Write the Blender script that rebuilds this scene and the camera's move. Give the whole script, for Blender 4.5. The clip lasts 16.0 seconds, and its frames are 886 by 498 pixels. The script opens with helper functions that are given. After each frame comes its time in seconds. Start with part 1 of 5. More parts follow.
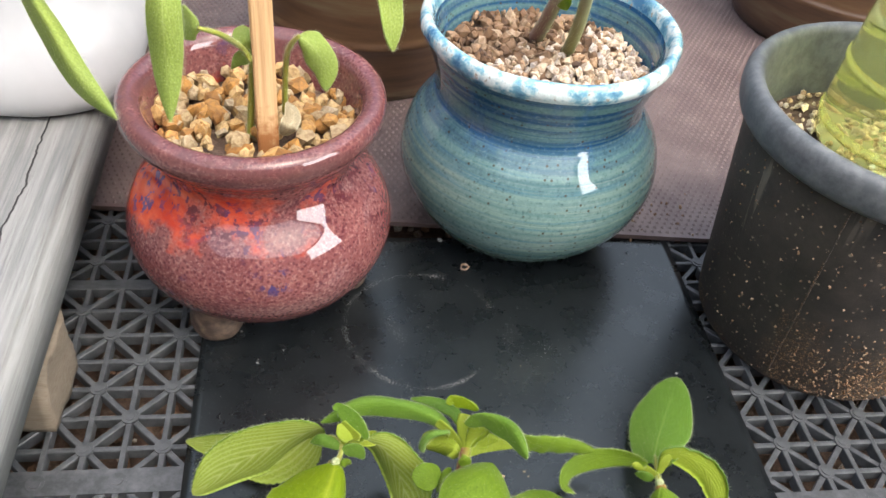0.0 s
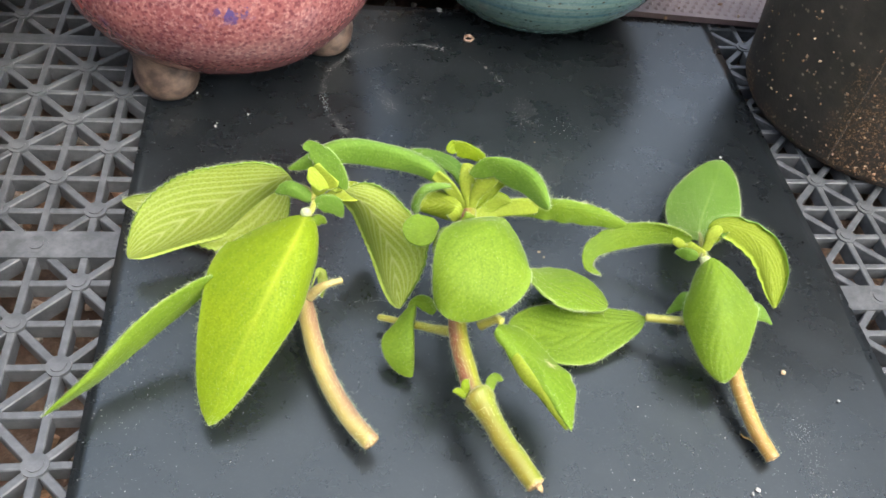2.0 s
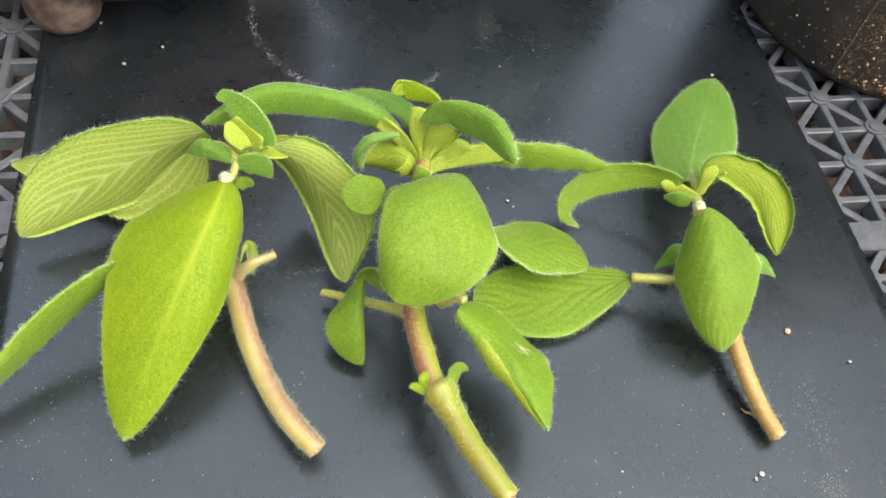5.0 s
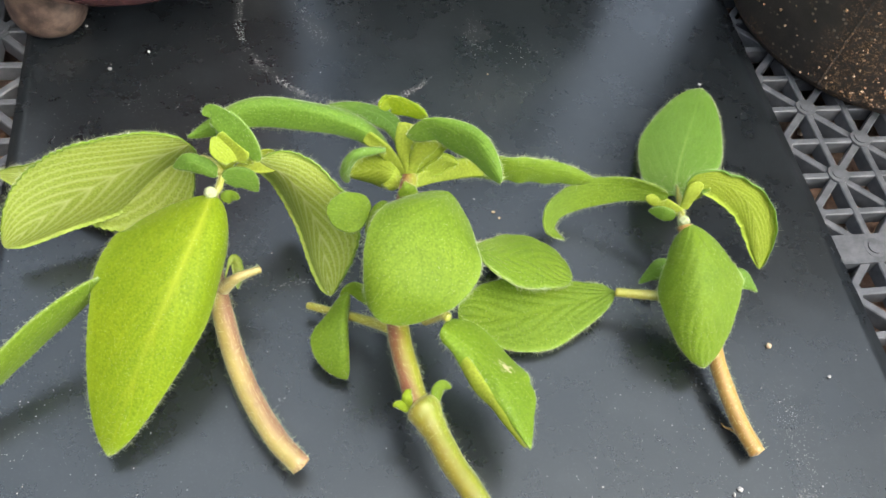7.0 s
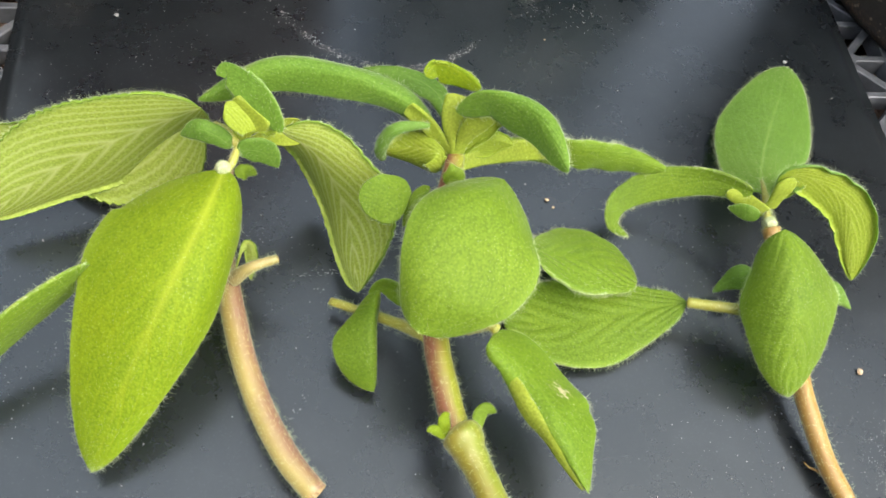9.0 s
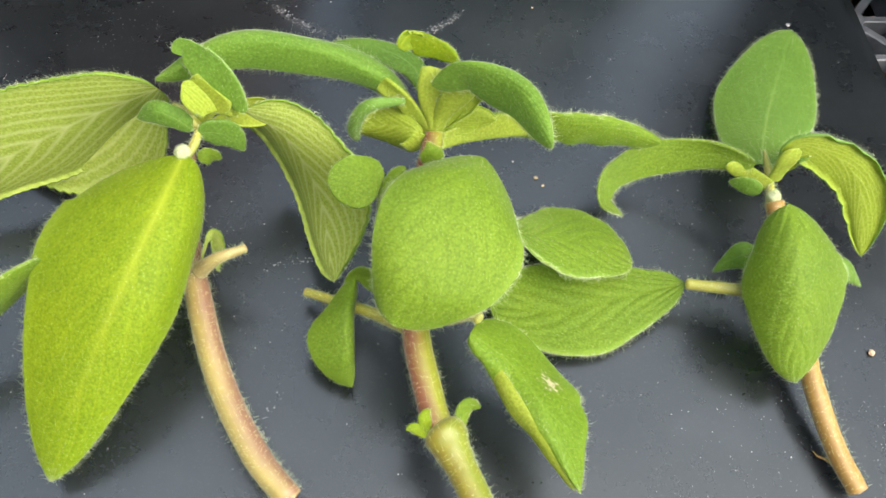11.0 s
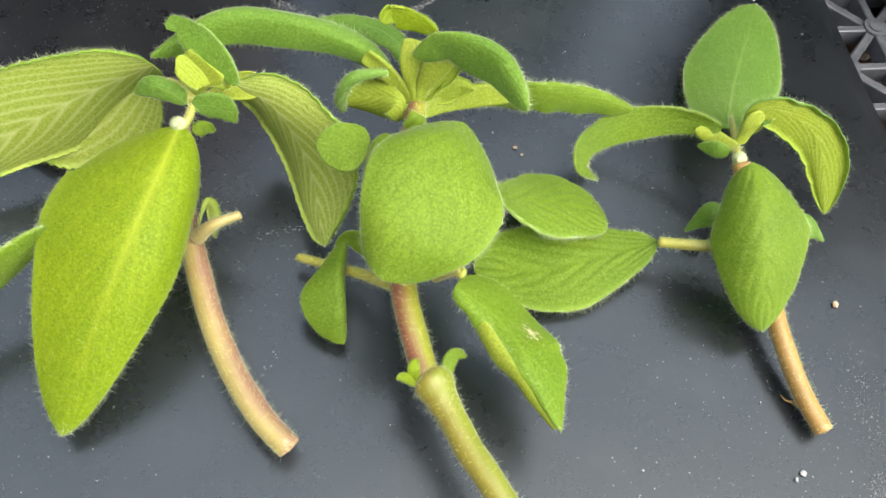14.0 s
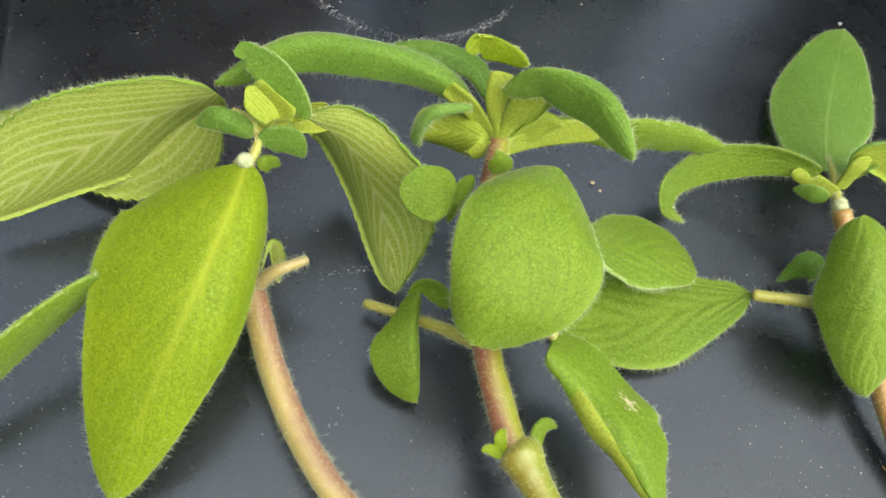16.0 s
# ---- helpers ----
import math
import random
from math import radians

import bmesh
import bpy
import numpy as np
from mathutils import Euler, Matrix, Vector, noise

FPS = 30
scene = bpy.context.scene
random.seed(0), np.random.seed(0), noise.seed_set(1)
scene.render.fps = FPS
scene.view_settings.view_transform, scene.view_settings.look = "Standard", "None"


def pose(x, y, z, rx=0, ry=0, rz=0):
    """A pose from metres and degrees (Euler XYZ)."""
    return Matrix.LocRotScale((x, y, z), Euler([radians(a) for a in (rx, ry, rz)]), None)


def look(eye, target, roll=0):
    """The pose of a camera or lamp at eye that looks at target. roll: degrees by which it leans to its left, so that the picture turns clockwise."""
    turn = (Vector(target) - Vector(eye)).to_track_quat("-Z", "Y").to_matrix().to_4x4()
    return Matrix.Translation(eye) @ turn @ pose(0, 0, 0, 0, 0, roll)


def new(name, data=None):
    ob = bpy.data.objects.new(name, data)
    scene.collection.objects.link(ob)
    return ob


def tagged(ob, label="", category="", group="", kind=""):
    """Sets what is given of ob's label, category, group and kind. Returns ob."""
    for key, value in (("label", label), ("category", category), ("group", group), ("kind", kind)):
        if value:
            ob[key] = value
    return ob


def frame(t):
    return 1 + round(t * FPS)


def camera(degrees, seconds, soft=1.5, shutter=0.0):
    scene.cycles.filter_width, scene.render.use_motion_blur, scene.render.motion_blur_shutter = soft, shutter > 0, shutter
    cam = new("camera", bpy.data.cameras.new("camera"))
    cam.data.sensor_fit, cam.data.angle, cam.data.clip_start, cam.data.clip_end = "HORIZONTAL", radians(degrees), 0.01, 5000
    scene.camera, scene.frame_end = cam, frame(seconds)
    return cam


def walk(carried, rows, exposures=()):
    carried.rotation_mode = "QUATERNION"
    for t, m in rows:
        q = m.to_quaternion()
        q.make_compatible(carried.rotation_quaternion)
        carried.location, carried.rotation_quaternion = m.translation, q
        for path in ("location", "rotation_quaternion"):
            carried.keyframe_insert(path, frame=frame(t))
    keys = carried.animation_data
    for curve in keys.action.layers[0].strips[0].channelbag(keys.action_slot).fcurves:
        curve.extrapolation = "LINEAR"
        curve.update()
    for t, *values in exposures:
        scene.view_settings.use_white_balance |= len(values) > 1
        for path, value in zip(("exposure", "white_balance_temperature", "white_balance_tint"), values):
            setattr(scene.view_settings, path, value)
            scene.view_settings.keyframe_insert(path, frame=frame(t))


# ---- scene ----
cam = camera(55.0, 16.0)
PATH = [
    (0, (-0.08, -0.114, 0.374), (0.192, 1.338, -0.974), 7.0),
    (0.5, (-0.076, -0.123, 0.332), (0.202, 1.302, -1.043), 8.5),
    (1, (-0.078, -0.118, 0.291), (0.211, 1.264, -1.126), 9.3),
    (1.5, (-0.077, -0.118, 0.27), (0.213, 1.227, -1.182), 9.6),
    (2, (-0.072, -0.108, 0.263), (0.22, 1.196, -1.225), 9.6),
    (2.5, (-0.068, -0.094, 0.249), (0.241, 1.161, -1.277), 10.2),
    (3, (-0.066, -0.082, 0.245), (0.257, 1.122, -1.319), 10.5),
    (3.5, (-0.064, -0.068, 0.236), (0.257, 1.081, -1.369), 10.8),
    (4, (-0.055, -0.063, 0.241), (0.277, 1.074, -1.37), 10.8),
    (4.2, (-0.057, -0.061, 0.238), (0.275, 1.059, -1.385), 10.9),
    (6.3, (-0.054, -0.064, 0.25), (0.289, 1.019, -1.396), 10.2),
    (6.5, (-0.056, -0.067, 0.249), (0.29, 1.009, -1.401), 10.7),
    (7, (-0.054, -0.053, 0.249), (0.301, 1.006, -1.409), 12.4),
    (7.5, (-0.059, -0.047, 0.229), (0.254, 1.016, -1.436), 11.5),
    (8, (-0.047, -0.036, 0.225), (0.264, 0.997, -1.459), 12.3),
    (8.5, (-0.042, -0.039, 0.217), (0.255, 0.987, -1.474), 12.2),
    (9, (-0.055, -0.024, 0.22), (0.257, 0.966, -1.49), 14.3),
    (9.2, (-0.053, -0.019, 0.218), (0.254, 0.955, -1.501), 14.5),
    (11.3, (-0.045, -0.016, 0.209), (0.247, 0.918, -1.534), 12.7),
    (11.5, (-0.044, -0.018, 0.21), (0.253, 0.906, -1.538), 13.1),
    (12, (-0.038, -0.029, 0.22), (0.262, 0.894, -1.529), 12.9),
    (12.5, (-0.038, -0.036, 0.23), (0.275, 0.884, -1.518), 13.2),
    (13, (-0.038, -0.035, 0.237), (0.267, 0.894, -1.508), 12.2),
    (13.5, (-0.041, -0.03, 0.237), (0.265, 0.908, -1.502), 12.0),
    (14, (-0.047, -0.03, 0.215), (0.272, 0.909, -1.521), 12.7),
    (14.5, (-0.055, -0.012, 0.201), (0.266, 0.916, -1.541), 13.9),
    (15, (-0.059, -0.006, 0.196), (0.261, 0.91, -1.552), 14.7),
    (15.5, (-0.066, -0.006, 0.199), (0.258, 0.901, -1.554), 15.3),
    (16, (-0.064, -0.004, 0.204), (0.26, 0.9, -1.55), 15.1),
]
EXPOSURE = [(0.0, 1.58), (0.5, 2.09), (1.0, 2.22), (2.5, 2.22), (4.0, 2.05), (6.5, 2.05), (8.0, 1.85), (8.5, 1.91), (11.5, 1.97), (12.5, 2.01), (14.0, 1.99), (15.0, 1.74), (16.0, 1.74)]
walk(cam, [(t, look(eye, target, roll)) for t, eye, target, roll in PATH], EXPOSURE)

MM = 0.001

# ---------------------------------------------------------------- world and light
world = bpy.data.worlds.new("world")
scene.world = world
world.use_nodes = True
wn = world.node_tree.nodes
sky = wn.new("ShaderNodeTexSky")
sky.sky_type = "NISHITA"
sky.sun_disc = False
SUN_FROM = Vector((0.26, -0.36, 0.89)).normalized()
sky.sun_elevation = math.asin(SUN_FROM.z)
sky.sun_rotation = math.atan2(SUN_FROM.x, SUN_FROM.y)
sky.dust_density = 5.0
world.node_tree.links.new(sky.outputs[0], wn["Background"].inputs[0])
wn["Background"].inputs[1].default_value = 0.15
sun = new("sun", bpy.data.lights.new("sun", "SUN"))
sun.data.energy, sun.data.angle, sun.data.color = 1.0, radians(140), (1.0, 0.985, 0.96)
sun.matrix_world = look(SUN_FROM * 5, (0, 0, 0))
# daylight in the opening of the east wall
WINDOW = Vector((1.33, -0.85, 0.88))
day = new("window_light", bpy.data.lights.new("window_light", "AREA"))
day.data.shape, day.data.size, day.data.size_y, day.data.energy = "RECTANGLE", 1.2, 0.90, 15.0
day.matrix_world = look(WINDOW, WINDOW + Vector((-1, 0, 0)))


# ---------------------------------------------------------------- materials
class Mat:
    """A node material and short words for its nodes."""

    def __init__(self, name, color=(0.5, 0.5, 0.5), rough=0.5, **more):
        self.m = bpy.data.materials.new(name)
        self.m.use_nodes = True
        self.t = self.m.node_tree
        self.p = self.t.nodes["Principled BSDF"]
        self.out = self.t.nodes["Material Output"]
        self.set("Base Color", color)
        self.set("Roughness", rough)
        for k, v in more.items():
            self.set(k.replace("_", " "), v)

    def set(self, key, v):
        self.put(self.p.inputs[key], v)

    def put(self, socket, v):
        if isinstance(v, bpy.types.NodeSocket):
            self.t.links.new(v, socket)
        elif isinstance(v, (tuple, list)) and len(v) == 3 and socket.type == "RGBA":
            socket.default_value = (*v, 1)
        else:
            socket.default_value = v

    def node(self, kind, out=0, props=None, **ins):
        n = self.t.nodes.new(kind)
        for k, v in (props or {}).items():
            setattr(n, k, v)
        for k, v in ins.items():
            key = int(k[1:]) if k[0] == "i" and k[1:].isdigit() else k.replace("_", " ")
            self.put(n.inputs[key], v)
        return n.outputs[out]

    def coord(self, which="Object"):
        return self.node("ShaderNodeTexCoord", which)

    def noise(self, scale, detail=4.0, rough=0.55, vec=None, which="Object", distort=0.0):
        return self.node("ShaderNodeTexNoise", "Fac", Vector=vec or self.coord(which), Scale=scale, Detail=detail, Roughness=rough, Distortion=distort)

    def voronoi(self, scale, vec=None, out="Distance", feature="F1", rand=1.0):
        return self.node("ShaderNodeTexVoronoi", out, {"feature": feature}, Vector=vec or self.coord(), Scale=scale, Randomness=rand)

    def math(self, op, a, b=0.0, c=0.0, clamp=False):
        return self.node("ShaderNodeMath", 0, {"operation": op, "use_clamp": clamp}, i0=a, i1=b, i2=c)

    def ramp(self, fac, *stops):
        n = self.t.nodes.new("ShaderNodeValToRGB")
        el = n.color_ramp.elements
        while len(el) < len(stops):
            el.new(0.5)
        for e, (p, c) in zip(el, stops):
            e.position = p
            e.color = (*c, 1) if isinstance(c, tuple) else (c, c, c, 1)
        self.put(n.inputs[0], fac)
        return n.outputs[0]

    def mix(self, fac, a, b, blend="MIX"):
        n = self.t.nodes.new("ShaderNodeMix")
        n.data_type, n.blend_type = "RGBA", blend
        for s, v in ((n.inputs[0], fac), (n.inputs[6], a), (n.inputs[7], b)):
            self.put(s, v)
        return n.outputs[2]

    def scaled(self, x, y, z, which="Object"):
        return self.node("ShaderNodeMapping", 0, Vector=self.coord(which), Scale=(x, y, z))

    def bump(self, height, strength=0.5, distance=0.001):
        self.set("Normal", self.node("ShaderNodeBump", 0, Height=height, Strength=strength, Distance=distance))
        return self


def leaf_material(name, deep, light, vein, under=False, glow=0.42, scar=None, rib_color=None, rib_wide=14.0, velvet=0.08, plain=False):
    m = Mat(name, rough=0.6)
    uv = m.node("ShaderNodeUVMap", 0, {"uv_map": "blade"})
    sep = m.t.nodes.new("ShaderNodeSeparateXYZ")
    m.put(sep.inputs[0], uv)
    u, v = sep.outputs[0], m.math("ABSOLUTE", m.math("SUBTRACT", m.math("MULTIPLY", sep.outputs[1], 2.0), 1.0))
    wob = m.math("MULTIPLY", m.math("SUBTRACT", m.noise(70, 2), 0.5), 0.045)
    sweep = m.math("ADD", m.math("MULTIPLY", v, 0.42), m.math("MULTIPLY", m.math("MULTIPLY", v, v), 0.36))
    ph = m.math("ADD", m.math("SUBTRACT", u, sweep), wob)
    wave = m.math("ABSOLUTE", m.math("SINE", m.math("MULTIPLY", ph, math.pi * (8.0 if under else 5.5))))
    side = m.ramp(wave, (0.0, 1.0), (0.25, 0.7), (0.75, 0.0)) if under else m.ramp(wave, (0.0, 1.0), (0.14, 0.6), (0.45, 0.0))
    side = m.math("MULTIPLY", side, m.math("SUBTRACT", 1.0, m.math("MULTIPLY", v, 0.55)))
    rib = m.math("SUBTRACT", 1.0, m.math("MULTIPLY", v, rib_wide), clamp=True)
    rib = m.math("MULTIPLY", m.math("MULTIPLY", rib, rib), m.math("SUBTRACT", 1.05, u, clamp=True))
    patch, cloud, fine = m.noise(90, 5), m.noise(24, 3), m.noise(1500, 3, 0.7)
    pore = m.voronoi(1500)
    base = m.mix(m.ramp(patch, (0.3, 0.0), (0.7, 1.0)), deep, light)
    base = m.mix(m.ramp(cloud, (0.40, 0.0), (0.66, 0.30)), base, tuple(c * k for c, k in zip(light, (1.35, 1.18, 0.8))))
    # highlights on the hair painted in as pale noise, between dark pores
    base = m.mix(m.ramp(fine, (0.50, 0.0), (0.66, 0.46)), base, tuple(min(1, c * 1.55 + 0.02) for c in light))
    base = m.mix(m.ramp(fine, (0.34, 0.42), (0.48, 0.0)), base, tuple(c * 0.5 for c in deep))
    base = m.mix(m.ramp(pore, (0.42, 0.0), (0.80, 0.0 if under else 0.40)), base, tuple(c * 0.55 for c in deep))
    col = m.mix(m.math("MULTIPLY", side, 0.0 if plain else 0.7 if under else 0.36), base, vein)
    col = m.mix(m.math("MULTIPLY", rib, 0.9), col, rib_color or vein)
    # the downy margin is paler
    col = m.mix(m.ramp(v, (0.86, 0.0), (0.99, 0.0 if plain else 0.42)), col, tuple(min(1, c * 1.5 + 0.03) for c in light))
    # pale dots painted in as glints at the hair bases
    root = m.math("MULTIPLY", m.ramp(m.voronoi(800), (0.10, 1.0), (0.20, 0.0)), m.ramp(m.noise(210, 3), (0.46, 0.0), (0.60, 1.0)))
    col = m.mix(m.math("MULTIPLY", root, 0.0 if plain else 0.5), col, tuple(min(1, c * 1.4 + 0.12) for c in light))
    if scar:
        du, dv = m.math("MULTIPLY", m.math("SUBTRACT", u, scar[0]), 11.0), m.math("MULTIPLY", m.math("SUBTRACT", sep.outputs[1], scar[1]), 7.0)
        far = m.math("ADD", m.math("SQRT", m.math("ADD", m.math("MULTIPLY", du, du), m.math("MULTIPLY", dv, dv))), m.math("MULTIPLY", m.math("SUBTRACT", m.noise(900, 4, 0.7), 0.5), 4.0))
        col = m.mix(m.ramp(far, (0.10, 0.9), (0.42, 0.0)), col, (0.62, 0.54, 0.34))
    m.set("Base Color", col)
    m.set("Roughness", m.ramp(fine, (0.3, 0.5), (0.7, 0.7)))
    m.set("Sheen Weight", velvet)
    m.set("Sheen Roughness", 0.35)
    m.set("Sheen Tint", (0.80, 0.92, 0.70))
    m.set("Specular IOR Level", 0.22)
    h = m.math("SUBTRACT", m.math("MULTIPLY", fine, 0.7), m.math("MULTIPLY", pore, 0.9))
    h = m.math("ADD", h, m.math("MULTIPLY", m.noise(330, 2), 0.5))
    h = m.math("ADD", h, m.math("MULTIPLY", side, 0.0 if plain else 0.22 if under else -0.45))
    m.bump(h, 0.33, 0.00045)
    tr = m.node("ShaderNodeBsdfTranslucent", 0, Color=m.mix(0.35, col, (0.31, 0.50, 0.025)))
    m.t.links.new(m.node("ShaderNodeMixShader", 0, i0=glow, i1=m.p.outputs[0], i2=tr), m.out.inputs[0])
    return m.m


TOP = leaf_material("leaf_top", (0.100, 0.180, 0.010), (0.145, 0.236, 0.014), (0.07, 0.125, 0.004), rib_color=(0.14, 0.225, 0.010), velvet=0.22)
TOP_SOFT = leaf_material("leaf_top_soft", (0.092, 0.190, 0.018), (0.135, 0.250, 0.026), (0.085, 0.170, 0.012), rib_color=(0.15, 0.27, 0.03), velvet=0.5)
TOP_SCAR = leaf_material("leaf_top_scarred", (0.096, 0.182, 0.009), (0.138, 0.238, 0.013), (0.19, 0.30, 0.03), scar=(0.42, 0.76))
TOP_YOUNG = leaf_material("leaf_top_young", (0.140, 0.222, 0.003), (0.185, 0.268, 0.004), (0.27, 0.34, 0.008), rib_color=(0.33, 0.39, 0.025), rib_wide=7.0)
TOP_DARK = leaf_material("leaf_top_dark", (0.078, 0.166, 0.016), (0.110, 0.212, 0.024), (0.12, 0.23, 0.035), rib_color=(0.23, 0.35, 0.08), velvet=0.4)
TOP_PALE = leaf_material("leaf_top_pale", (0.25, 0.34, 0.07), (0.31, 0.40, 0.10), (0.42, 0.50, 0.17))
DRY_LEAF = leaf_material("leaf_dry", (0.30, 0.25, 0.16), (0.38, 0.33, 0.22), (0.46, 0.40, 0.28), glow=0.2)
UNDER = leaf_material("leaf_under", (0.29, 0.385, 0.055), (0.35, 0.445, 0.08), (0.64, 0.70, 0.28), under=True, glow=0.55)
UNDER_YOUNG = leaf_material("leaf_under_young", (0.24, 0.33, 0.022), (0.29, 0.38, 0.032), (0.42, 0.50, 0.09), under=True, glow=0.55)
STALK = leaf_material("leaf_stalk", (0.25, 0.33, 0.030), (0.31, 0.385, 0.045), (0.40, 0.42, 0.07), under=True, glow=0.5, plain=True)


def stem_material(name, a, b, c):
    """West b, east a, hue with painted light and shade; c in flecks."""
    m = Mat(name, rough=0.45)
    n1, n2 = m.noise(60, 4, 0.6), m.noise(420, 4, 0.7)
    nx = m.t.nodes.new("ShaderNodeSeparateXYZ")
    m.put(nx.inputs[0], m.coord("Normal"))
    # hue and lit-side tone both put into the colour by facing
    side_tone = m.math("ADD", m.math("MULTIPLY", nx.outputs[0], -0.50), n1)
    col = m.mix(m.ramp(side_tone, (0.24, 0.0), (0.76, 1.0)), a, b)
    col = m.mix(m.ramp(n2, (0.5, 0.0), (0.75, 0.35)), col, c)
    m.set("Base Color", col)
    m.set("Sheen Weight", 0.12)
    m.set("Subsurface Weight", 0.08)
    m.set("Subsurface Radius", (0.004, 0.002, 0.001))
    m.set("Subsurface Scale", 0.5)
    return m.bump(n2, 0.35, 0.0004).m


STEM_TAN = stem_material("stem_tan", (0.150, 0.078, 0.040), (0.235, 0.190, 0.050), (0.19, 0.135, 0.04))
STEM_RED = stem_material("stem_reddish", (0.150, 0.165, 0.004), (0.140, 0.050, 0.018), (0.14, 0.085, 0.016))
STEM_GREEN = stem_material("stem_green", (0.125, 0.152, 0.004), (0.150, 0.130, 0.006), (0.12, 0.08, 0.010))
STEM_BROWN = stem_material("stem_brown", (0.24, 0.145, 0.025), (0.20, 0.115, 0.02), (0.28, 0.19, 0.045))
STUB = stem_material("petiole_stub", (0.23, 0.20, 0.055), (0.25, 0.205, 0.07), (0.21, 0.14, 0.055))
PETIOLE = stem_material("petiole_yellow", (0.20, 0.225, 0.020), (0.21, 0.205, 0.022), (0.20, 0.13, 0.04))


def cut_material():
    m = Mat("cut_end", rough=0.8)
    n = m.noise(900, 4, 0.7)
    m.set("Base Color", m.ramp(n, (0.36, (0.11, 0.06, 0.025)), (0.52, (0.27, 0.19, 0.08)), (0.68, (0.45, 0.37, 0.19))))
    return m.bump(n, 0.8, 0.0006).m


CUT = cut_material()
HAIR = Mat("plant_hair", (0.62, 0.70, 0.40), 0.5)
HAIR.t.links.new(HAIR.node("ShaderNodeMixShader", 0, i0=0.45, i1=HAIR.p.outputs[0], i2=HAIR.node("ShaderNodeBsdfTranslucent", 0, Color=(0.78, 0.85, 0.58))), HAIR.out.inputs[0])
HAIR = HAIR.m
WOOL = Mat("white_wool", (0.36, 0.40, 0.22), 0.9)
WOOL = WOOL.bump(WOOL.noise(2500, 3, 0.7), 0.8, 0.0006).m


def mat_rubber():
    m = Mat("black_rubber_sheet", rough=0.4)
    big, fine, dust = m.noise(9, 4), m.noise(700, 4, 0.7), m.noise(38, 6, 0.7)
    col = m.mix(m.ramp(big, (0.35, 0.0), (0.7, 1.0)), (0.0045, 0.0058, 0.0066), (0.0080, 0.0098, 0.0110))
    col = m.mix(m.ramp(dust, (0.52, 0.0), (0.82, 0.35)), col, (0.028, 0.033, 0.037))
    speck = m.math("MULTIPLY", m.ramp(m.voronoi(330), (0.05, 1.0), (0.11, 0.0)), m.ramp(m.noise(60, 2), (0.55, 0.0), (0.68, 1.0)))
    col = m.mix(m.math("MULTIPLY", speck, 0.5), col, (0.30, 0.30, 0.29))
    col = m.mix(m.ramp(m.noise(1300, 3, 0.7), (0.58, 0.0), (0.74, 0.4)), col, (0.040, 0.045, 0.047))
    m.set("Base Color", col)
    m.set("Roughness", m.ramp(dust, (0.3, 0.23), (0.75, 0.35)))
    m.set("Specular IOR Level", 0.56)
    m.set("Specular Tint", (0.90, 1.0, 0.98))
    return m.bump(fine, 0.05, 0.0003).m


RUBBER = mat_rubber()


def plastic_grey(name, a, b, rough=0.5):
    m = Mat(name, rough=rough)
    d = m.noise(120, 5, 0.7)
    m.set("Base Color", m.mix(m.ramp(d, (0.4, 0.0), (0.75, 1.0)), a, b))
    return m.bump(m.noise(900, 3), 0.15, 0.0004).m


TRAY = plastic_grey("tray_plastic", (0.029, 0.033, 0.036), (0.080, 0.085, 0.089))
POT_PLASTIC_RIM = plastic_grey("nursery_pot_rim", (0.070, 0.079, 0.084), (0.150, 0.160, 0.165), 0.5)


def nursery_plastic():
    m = Mat("nursery_pot_black_dusty", rough=0.6)
    s = m.coord()
    d, g = m.noise(24, 6, 0.7), m.noise(420, 5, 0.75)
    z = m.t.nodes.new("ShaderNodeSeparateXYZ")
    m.put(z.inputs[0], s)
    col = m.mix(m.ramp(d, (0.4, 0.0), (0.7, 1.0)), (0.028, 0.025, 0.022), (0.068, 0.058, 0.047))
    dots = m.math("MAXIMUM", m.ramp(m.voronoi(95), (0.06, 1.0), (0.11, 0.0)), m.math("MULTIPLY", m.ramp(m.voronoi(230), (0.11, 1.0), (0.18, 0.0)), 0.8))
    dots = m.math("MULTIPLY", dots, m.ramp(m.noise(34, 3), (0.38, 0.0), (0.48, 1.0)))
    col = m.mix(m.math("MULTIPLY", dots, 0.55), col, (0.40, 0.33, 0.23))
    scratch = m.math("MULTIPLY", m.ramp(m.noise(1, 3, 0.5, m.scaled(110, 110, 5)), (0.63, 0.0), (0.67, 1.0)), m.ramp(m.noise(12, 2), (0.46, 0.0), (0.56, 1.0)))
    col = m.mix(m.math("MULTIPLY", scratch, 0.6), col, (0.22, 0.19, 0.15))
    dirt = m.math("MULTIPLY", m.ramp(g, (0.44, 0.0), (0.56, 1.0)), m.ramp(m.math("ADD", m.math("ADD", m.noise(16, 3, 0.6), m.math("MULTIPLY", z.outputs[2], -2.4)), m.math("MULTIPLY", z.outputs[0], 2.0)), (0.28, 0.0), (0.40, 1.0)))
    crumb = m.ramp(m.noise(900, 3, 0.8), (0.50, 0.0), (0.60, 1.0))
    col = m.mix(dirt, col, m.mix(crumb, (0.050, 0.032, 0.018), (0.34, 0.22, 0.12)))
    m.set("Base Color", col)
    return m.bump(g, 0.3, 0.0006).m


POT_PLASTIC = nursery_plastic()


